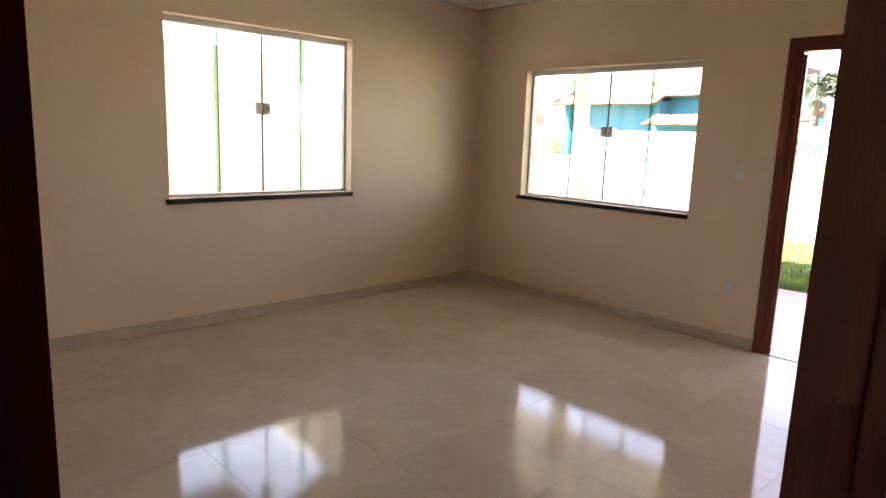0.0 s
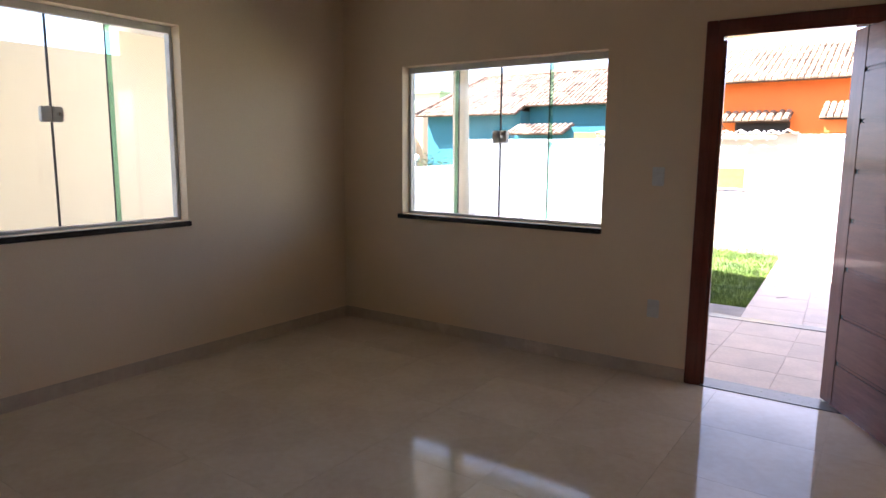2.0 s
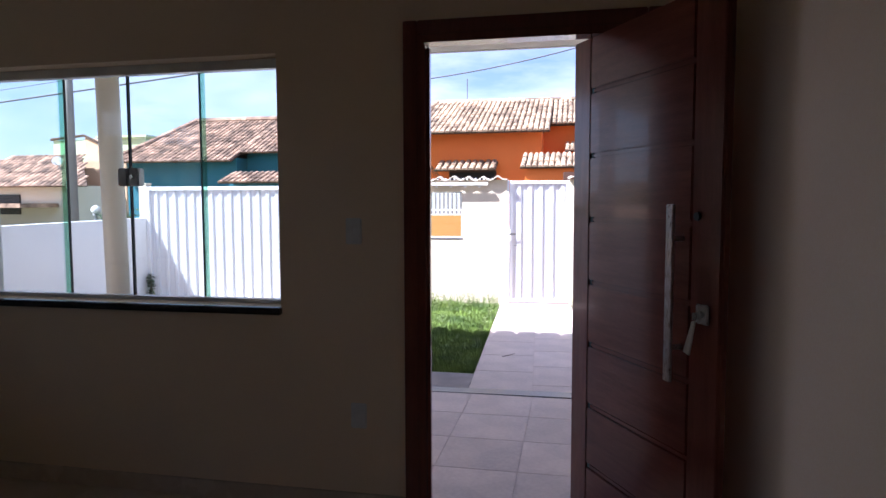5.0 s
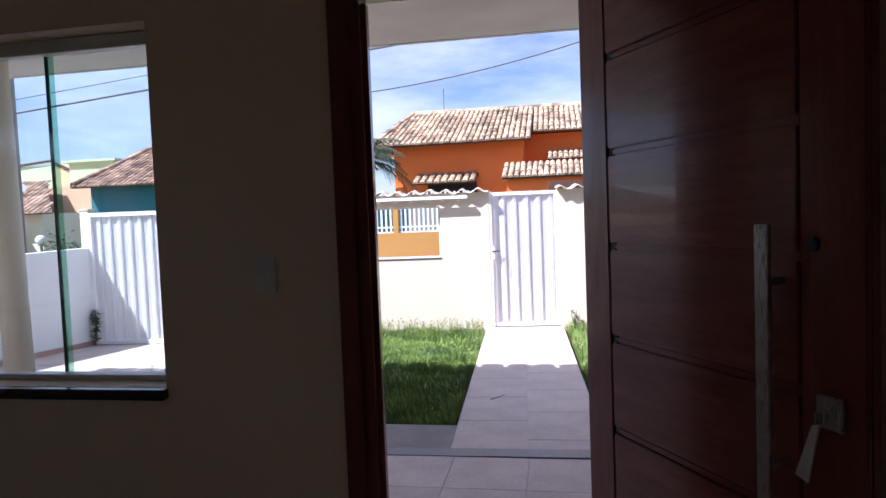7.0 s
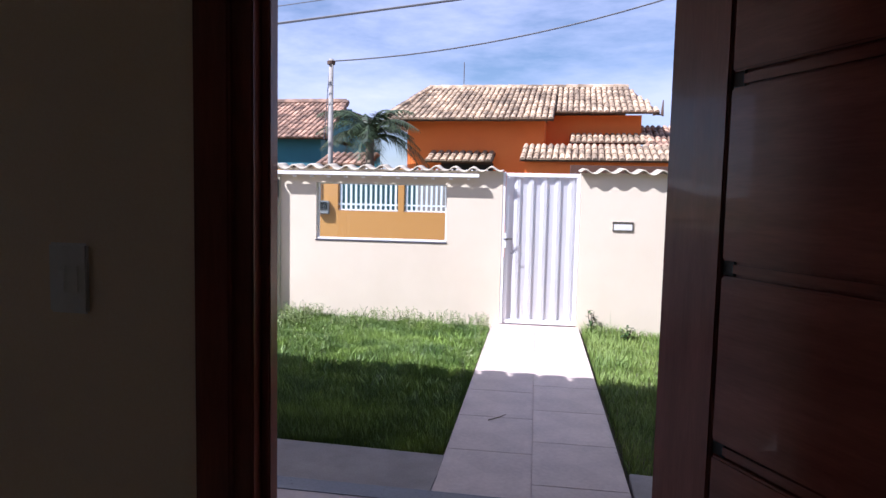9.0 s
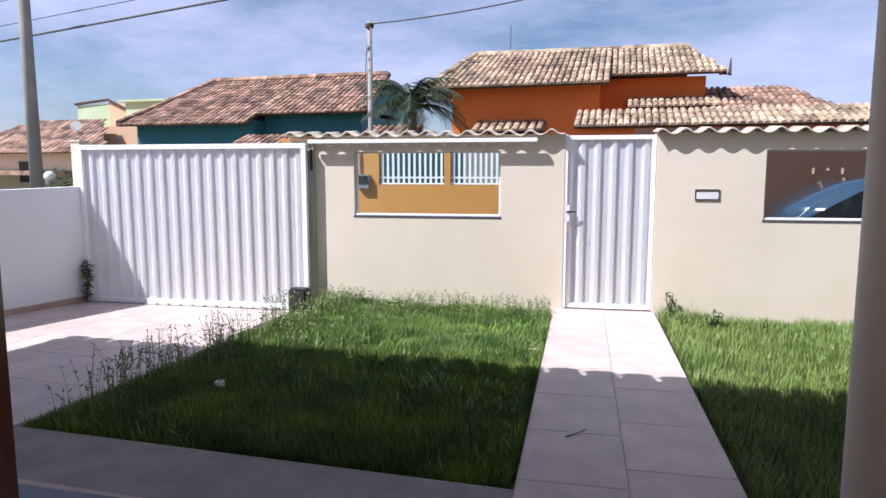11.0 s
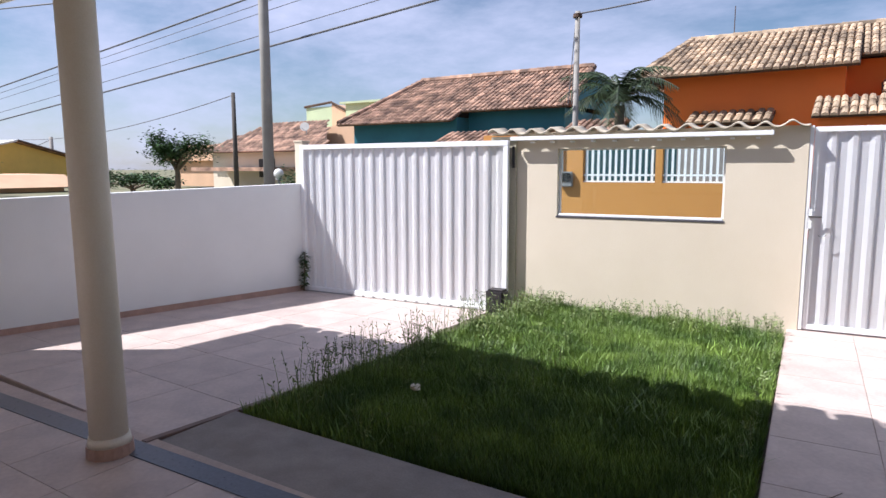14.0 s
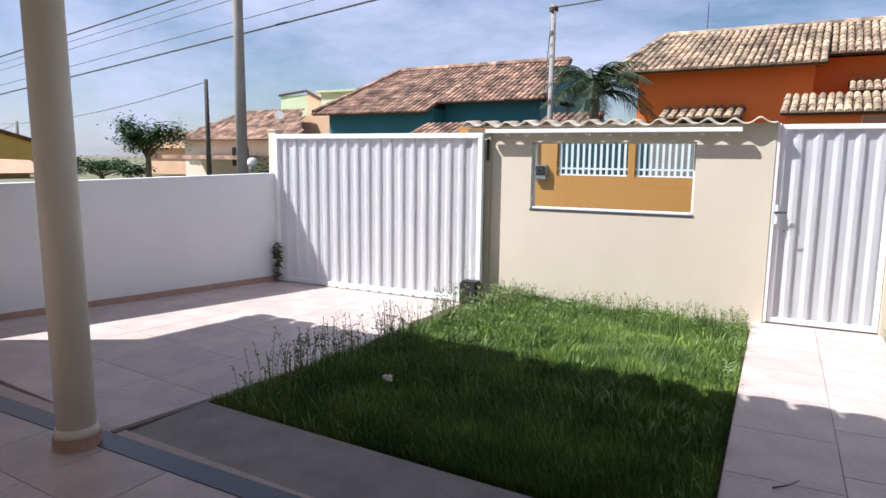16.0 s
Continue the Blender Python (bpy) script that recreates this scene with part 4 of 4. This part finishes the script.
part("slab", box(B(), -27.3, -24.0, 34.8, 38.2, 5.2, 5.32), "green_pale", tank)
pch = thing("peach_house", "distant peach coloured house", "house", YARD)
part("wall", box(B(), -28.5, -24.0, 33.0, 34.8, 0.0, 3.75), "peach", pch)
yel = thing("yellow_house", "yellow gabled house with a pale roof", "house", YARD @ pose(-57, 30, 0, 0, 0, 103))
part("gable_wall", prism(B(), [(-6.0, 0), (6.2, 0), (6.2, 2.0), (0, 3.45), (-6.0, 2.05)], 0.0, 9.0), "yellow", yel)
part("roof", prism(B(), [(-6.8, 1.93), (0, 3.52), (0, 3.66), (-6.8, 2.07)], -0.5, 9.5), "grey_roof", yel, "pale grey roof slope")
part("roof", prism(B(), [(6.9, 1.90), (0.01, 3.52), (0.01, 3.66), (6.9, 2.04)], -0.5, 9.5), "clay_red", yel, "brown roof slope")
part("verge", tube(B(), [(0, -0.52, 3.6), (3.5, -0.52, 2.78), (6.9, -0.52, 1.98)], 0.09, 6), "under", yel)
low = thing("low_house", "low house with a beige hipped roof", "house", YARD)
part("wall", box(B(), -56.0, -46.0, 24.0, 28.0, -0.12, 0.25), "peach", low)
part("roof", prism(B(), [(-58, -0.05), (-45, 0.2), (-46.8, 1.0), (-52.5, 1.05)], 23.4, 28.5), "peach", low)
dome = thing("beige_house", "distant house with a beige hipped roof", "house", YARD)
part("wall", box(B(), -48, -40, 38, 44, 0, 2.2), "peach", dome)
part("roof", prism(B(), [(-49, 2.0), (-39, 2.0), (-42.5, 3.2), (-46, 3.2)], 37.5, 44), "peach", dome)

# orange fence wall opposite the openings
fence = thing("street_fence", "ochre wall with white railings and a meter box", "wall", FRONT @ pose(0, 2.6, 0))
FX0, FX1 = -4.6, -0.7
part("wall", box(B(), FX0, FX1, 0, 0.12, -0.14, 1.18), "ochre", fence)
part("pier", box(B(), FX0, -3.09, 0.0, 0.12, 1.18, 1.86), "ochre", fence)
part("pier", box(B(), -2.12, -2.03, 0.0, 0.12, 1.18, 1.86), "ochre", fence)
part("back_wall", box(B(), FX0, -1.95, 0.9, 1.0, -0.14, 1.84), "teal_dark", fence)
part("back_wall", box(B(), -1.94, FX1, 0.6, 0.7, -0.14, 1.84), "concrete", fence, "grey-brown wall behind the railing")
for a, b in ((-3.085, -2.125), (-2.025, FX1)):
    rl = part("railing", box(B(), a, b, 0.03, 0.06, 1.185, 1.205), "gate", fence, "white steel railing")
    part("rail", box(B(), a, b, 0.03, 0.06, 1.27, 1.295), "gate", rl)
    n = round((b - a) / 0.078)
    for k in range(n):
        x = a + (k + 0.5) * (b - a) / n
        part("bar", box(B(), x - 0.015, x + 0.015, 0.032, 0.058, 1.205, 1.86), "gate", rl)
meter = part("meter_box", box(B(), -3.40, -3.22, -0.07, 0.0, 1.12, 1.33, 0.01), "plastic_grey", fence, "grey electricity meter box")
part("cover", box(B(), -3.38, -3.24, -0.082, -0.0705, 1.19, 1.31, 0.008), "car_glass", meter)
part("conduit", tube(B(), [(-3.37, -0.02, 1.33), (-3.38, -0.02, 1.84)], 0.012, 8), "plastic_grey", meter)
garage = thing("garage_front", "dark brown garage front across the street", "garage", FRONT @ pose(0, 3.4, 0))
part("wall", box(B(), 0.6, 6.5, 0, 0.12, -0.14, 2.0), "brown", garage)
for k in range(3):
    part("light_slot", box(B(), 3.04 + k * 0.19, 3.07 + k * 0.19, -0.012, -0.001, 1.33 + 0.05 * (k == 1), 1.42), "peach", garage)


# parked car
def parked_car(m):
    c = thing("parked_car", "dark blue hatchback parked in the street", "car", m)
    body = [(-1.9, 0.25), (-1.95, 0.6), (-1.75, 0.82), (-0.95, 0.93), (1.6, 0.95), (1.9, 0.85), (1.98, 0.5), (1.9, 0.25)]
    bm = prism(B(), body, -0.78, 0.78)
    bmesh.ops.bevel(bm, geom=[e for e in bm.edges], offset=0.06, segments=2, affect="EDGES")
    part("body", bm, "car", c, "", True)
    cab = [(-1.05, 0.90), (-0.74, 1.15), (-0.32, 1.36), (0.25, 1.46), (0.9, 1.46), (1.35, 1.35), (1.75, 0.92)]
    bm = prism(B(), cab, -0.66, 0.66)
    bmesh.ops.bevel(bm, geom=[e for e in bm.edges], offset=0.05, segments=2, affect="EDGES")
    part("roof", bm, "car", c, "", True)
    for y in (-0.668, 0.661):
        for pts in ([(-0.88, 0.96), (-0.32, 1.28), (0.22, 1.385), (0.25, 0.96)], [(0.33, 0.96), (0.33, 1.39), (0.88, 1.39), (1.28, 1.27), (1.45, 0.96)]):
            part("side_window", prism(B(), pts, y, y + 0.007), "car_glass", c)
    for x in (-1.2, 1.25):
        for y in (-0.79, 0.62):
            wh = part("wheel", cyl(B(), 0, 0, 0, 0.17, 0.29, seg=24, m=pose(x, y + 0.17, 0.29, 90)), "rubber", c)
            part("rim", cyl(B(), 0, 0, -0.005, 0.0, 0.18, seg=16, m=pose(x, y + (0.0 if y < 0 else 0.176), 0.29, 90)), "steel", wh)
    part("bumper", box(B(), -1.99, -1.9, -0.7, 0.7, 0.25, 0.5, 0.03), "black", c)
    for y in (-0.6, 0.45):
        part("headlight", box(B(), -1.94, -1.80, y, y + 0.16, 0.58, 0.72, 0.02), "plastic", c)
    return c


parked_car(FRONT @ pose(3.05, 1.75, -0.125))


# ---- poles and cables ----
def pole(name, label, x, y, h, r, arm=0.0):
    p = thing(name, label, "utility pole", YARD @ pose(x, y, -0.14))
    part("shaft", cyl(B(), 0, 0, 0, h, r, r * 0.72, 20), "pole", p, "", True)
    if arm:
        part("crossarm", box(B(), -arm, arm, -0.05, 0.05, h - 0.35, h - 0.25, 0.01), "bark", p)
        for x1 in (-arm * 0.8, 0, arm * 0.8):
            part("insulator", cyl(B(), x1, 0, h - 0.25, h - 0.12, 0.03, 0.045, 12), "plastic", p)
    return p


pole("utility_pole", "tall grey concrete utility pole", -10.75, 14.0, 7.4, 0.115, 0.9)
slim = pole("service_pole", "slim grey service pole with a cable bracket", -4.97, 15.5, 4.08, 0.056)
part("bracket", cyl(B(), 0, 0, 3.98, 4.04, 0.075, 0.075, 12), "under", slim)
for dx in (-0.14, -0.08):
    part("stay", tube(B(), [(dx * 0.2, 0, 4.0), (dx, 0.02, 2.6)], 0.008, 6), "cable", slim)
far_pole = pole("utility_pole", "far dark wooden utility pole", -26.17, 26.0, 5.1, 0.125)
far_pole.children[0].data.materials[0] = M["pole_dark"]
pole("utility_pole", "far slim utility pole", -59.3, 34.0, 4.25, 0.2)


def cable(a, b, sag, r):
    a, b = Vector(a), Vector(b)
    pts = []
    for k in range(25):
        f = k / 24
        p = a.lerp(b, f)
        p.z -= sag * 4 * f * (1 - f)
        pts.append(p)
    return lone("cable", tube(B(), pts, r, 6), "cable", "dark overhead cable strung between poles", "cable", m=YARD, group="overhead cables")


cable((-4.97, 15.5, 3.90), (6.4, 15.5, 6.96), 0.68, 0.013)
cable((-26.17, 26.0, 4.85), (-62, 33, 3.9), 0.6, 0.022)
cable((-59.3, 34.0, 3.9), (-95, 46, 4.2), 0.5, 0.03)
for x0, z0, x1, z1, r in ((-60.0, 0.4, 12.0, 7.3, 0.02), (-60.0, -0.2, 12.0, 6.0, 0.02), (-60.0, 0.1, 12.0, 6.9, 0.007), (-60.0, 0.25, 12.0, 7.1, 0.007), (-60.0, -0.1, 12.0, 6.35, 0.008)):
    cable((x0, 14.5, z0 + 0.3), (x1, 14.5, z1 - 0.0), 0.3, r)
cable((-26.0, 14.5, 6.33), (-8.0, 14.5, 4.95), 0.05, 0.02)
cable((-26.0, 14.5, 7.1), (-8.0, 14.5, 5.9), 0.05, 0.012)


# ---- plants beyond the wall ----
def palm_tree(x, y, crown_z, seed):
    rng = random.Random(seed)
    p = thing("palm_tree", "small dark green palm with arching fronds", "palm tree", YARD @ pose(x, y, -0.14))
    part("trunk", tube(B(), [(0, 0, 0), (0.05, 0, crown_z * 0.5), (0.02, 0, crown_z)], [0.16, 0.12, 0.10], 10), "bark", p, "", True)
    for k in range(22):
        a = k * 2.399 + rng.uniform(-0.2, 0.2)
        L = rng.uniform(1.35, 1.9)
        up = rng.uniform(0.35, 1.45)
        pts = []
        for s in range(9):
            f = s / 8
            r = L * f * math.cos(up * (1 - f * 0.4)) * 0.9
            z = L * f * math.sin(up) - 1.05 * L * f * f * (0.55 + 0.3 * math.cos(up))
            pts.append(Vector((r * math.cos(a), r * math.sin(a), crown_z + 0.1 + z)))
        bm = tube(B(), pts, [0.02 * (1 - s / 9) + 0.003 for s in range(9)], 5)
        side = Vector((-math.sin(a), math.cos(a), 0))
        for s in range(1, 33):
            f = s / 33
            i = min(7, int(f * 8))
            q = pts[i].lerp(pts[i + 1], f * 8 - i)
            d = (pts[i + 1] - pts[i]).normalized()
            ll = 0.42 * math.sin(math.pi * min(1, f * 0.85 + 0.12)) + 0.08
            for sg in (-1, 1):
                tip = q + side * sg * ll * 0.72 + d * ll * 0.55 + Vector((0, 0, -ll * rng.uniform(0.25, 0.7)))
                bm.faces.new((bm.verts.new(q - d * 0.018), bm.verts.new(q + d * 0.018), bm.verts.new(tip)))
        part("frond", bm, "palm", p)
    return p


palm_tree(-5.35, 19.0, 2.85, 2)


def small_tree(name, label, x, y, height, spread, count, seed, size):
    rng = random.Random(seed)
    t = thing(name, label, "tree", YARD @ pose(x, y, -0.14))
    bm = B()
    ends = []
    tube(bm, [(0, 0, 0), (0.1, 0, height * 0.45), (0.05, 0, height * 0.6)], [0.14, 0.10, 0.07], 8)
    for k in range(7):
        a = k * 0.9 + rng.uniform(-0.3, 0.3)
        e = Vector((spread * math.cos(a) * rng.uniform(0.4, 1), spread * math.sin(a) * rng.uniform(0.3, 0.8), height * rng.uniform(0.62, 1.0)))
        tube(bm, [(0.05, 0, height * 0.5), Vector((0.05, 0, height * 0.5)).lerp(e, 0.5) + Vector((0, 0, 0.1)), e], [0.06, 0.04, 0.015], 6)
        ends.append(e)
    part("trunk", bm, "bark", t)
    bm = B()
    for k in range(count):
        e = ends[rng.randrange(len(ends))]
        p = e + Vector((rng.gauss(0, spread * 0.17), rng.gauss(0, spread * 0.17), rng.gauss(0, height * 0.07)))
        leaf_at(bm, p, rng, size)
    part("crown", bm, "leaf", t)
    return t


small_tree("leafy_tree", "small broad-leaved tree behind the driveway wall", -23.0, 20.5, 2.85, 1.35, 3200, 21, 0.17)
small_tree("leafy_bush", "dark leafy bush beyond the driveway wall", -25.2, 20.0, 1.45, 1.7, 2600, 23, 0.17)
small_tree("leafy_bush", "sparse bush near the yellow house", -42.0, 21.0, 1.9, 1.6, 700, 25, 0.18)
small_tree("leafy_bush", "small flowering bush beside the gate pillar", -8.6, 12.9, 1.5, 0.45, 420, 27, 0.09)


# ---- globe lamp and dish beyond the wall ----
globe = thing("globe_lamp", "white globe lamp on a short post beyond the driveway wall", "lamp", YARD @ pose(-9.2, 12.8, -0.14))
bm = B()
bmesh.ops.create_uvsphere(bm, u_segments=20, v_segments=12, radius=0.085, matrix=Matrix.Translation((0, 0, 1.435)))
part("globe", bm, "plastic", globe, "", True)
part("post", cyl(B(), 0, 0, 0, 1.33, 0.03, 0.025, 12), "plastic_grey", globe)
part("collar", cyl(B(), 0, 0, 1.33, 1.37, 0.06, 0.05, 16), "plastic_grey", globe)
dish = thing("satellite_dish", "small pale satellite dish on the terracotta roof", "satellite dish", YARD @ pose(-26.4, 31.0, 3.1))
part("mast", tube(B(), [(0, 0.05, 0), (0, 0.05, 0.35), (0, -0.05, 0.48)], 0.03, 8), "plastic_grey", dish)
bm = B()
bmesh.ops.create_cone(bm, cap_ends=True, segments=24, radius1=0.07, radius2=0.25, depth=0.08)
part("reflector", bm, "grey_roof", dish).matrix_local = pose(0.05, -0.12, 0.52, 70, 0, 35)
part("feed_arm", tube(B(), [(0.05, -0.12, 0.30), (0.2, -0.5, 0.45)], 0.015, 6), "plastic_grey", dish)

# ---- tiles, laid piece by piece ----


def slab_tile(w, d, h, name):
    return mesh_of(name, box(B(), -w / 2, w / 2, -d / 2, d / 2, -h, 0, 0.0015 if h > 0.005 else 0.0007), name_mat[name])


name_mat = {"floor_tile": "tile_in", "porch_tile": "tile_out", "walk_tile": "tile_out", "drive_tile": "tile_out"}
S = 0.6
me = slab_tile(S - 0.0008, S - 0.0008, 0.004, "floor_tile")
nx, ny = 8, 11
pieces("floor_tile", me, [pose(XR + 0.02 - 0.25 - S * i, YF - S * (j + 0.5), 0, 0, 0, 90 * ((i * 7 + j * 3) % 4)) for i in range(nx) for j in range(ny) if XR - 0.23 - S * i > XL - 0.25], floor)
me2 = slab_tile(0.448, 0.448, 0.006, "porch_tile")
pieces("porch_tile", me2, [pose(XS + 0.225 + 0.45 * i, 6.575 - 0.45 * j, -0.018, 0, 0, 90 * ((i * 5 + j * 3) % 4)) for i in range(27) for j in range(4)], porch)
me3 = slab_tile(0.489, 0.589, 0.007, "walk_tile")
pieces("walk_tile", me3, [pose(0.25 + 0.492 * i, -0.12 + 0.592 * j + (0.2 if i else 0.0) - 0.05, -0.029, 0, 0, 180 * ((i + j) % 2)) for i in range(2) for j in range(7)], walkway)
for x, y, d in ((0.742, -0.371, 0.203), (0.25, 3.808, 0.25)):
    pieces("walk_tile", slab_tile(0.489, d, 0.007, "walk_tile"), [pose(x, y, -0.029)], walkway)
me4 = slab_tile(0.597, 0.597, 0.008, "drive_tile")
pieces("drive_tile", me4, [pose(-0.30 - 0.6 * i, 0.30 + 0.6 * j, 0.002, 0, 0, 90 * ((i * 5 + j * 3) % 4)) for i in range(6) for j in range(7)], drive)
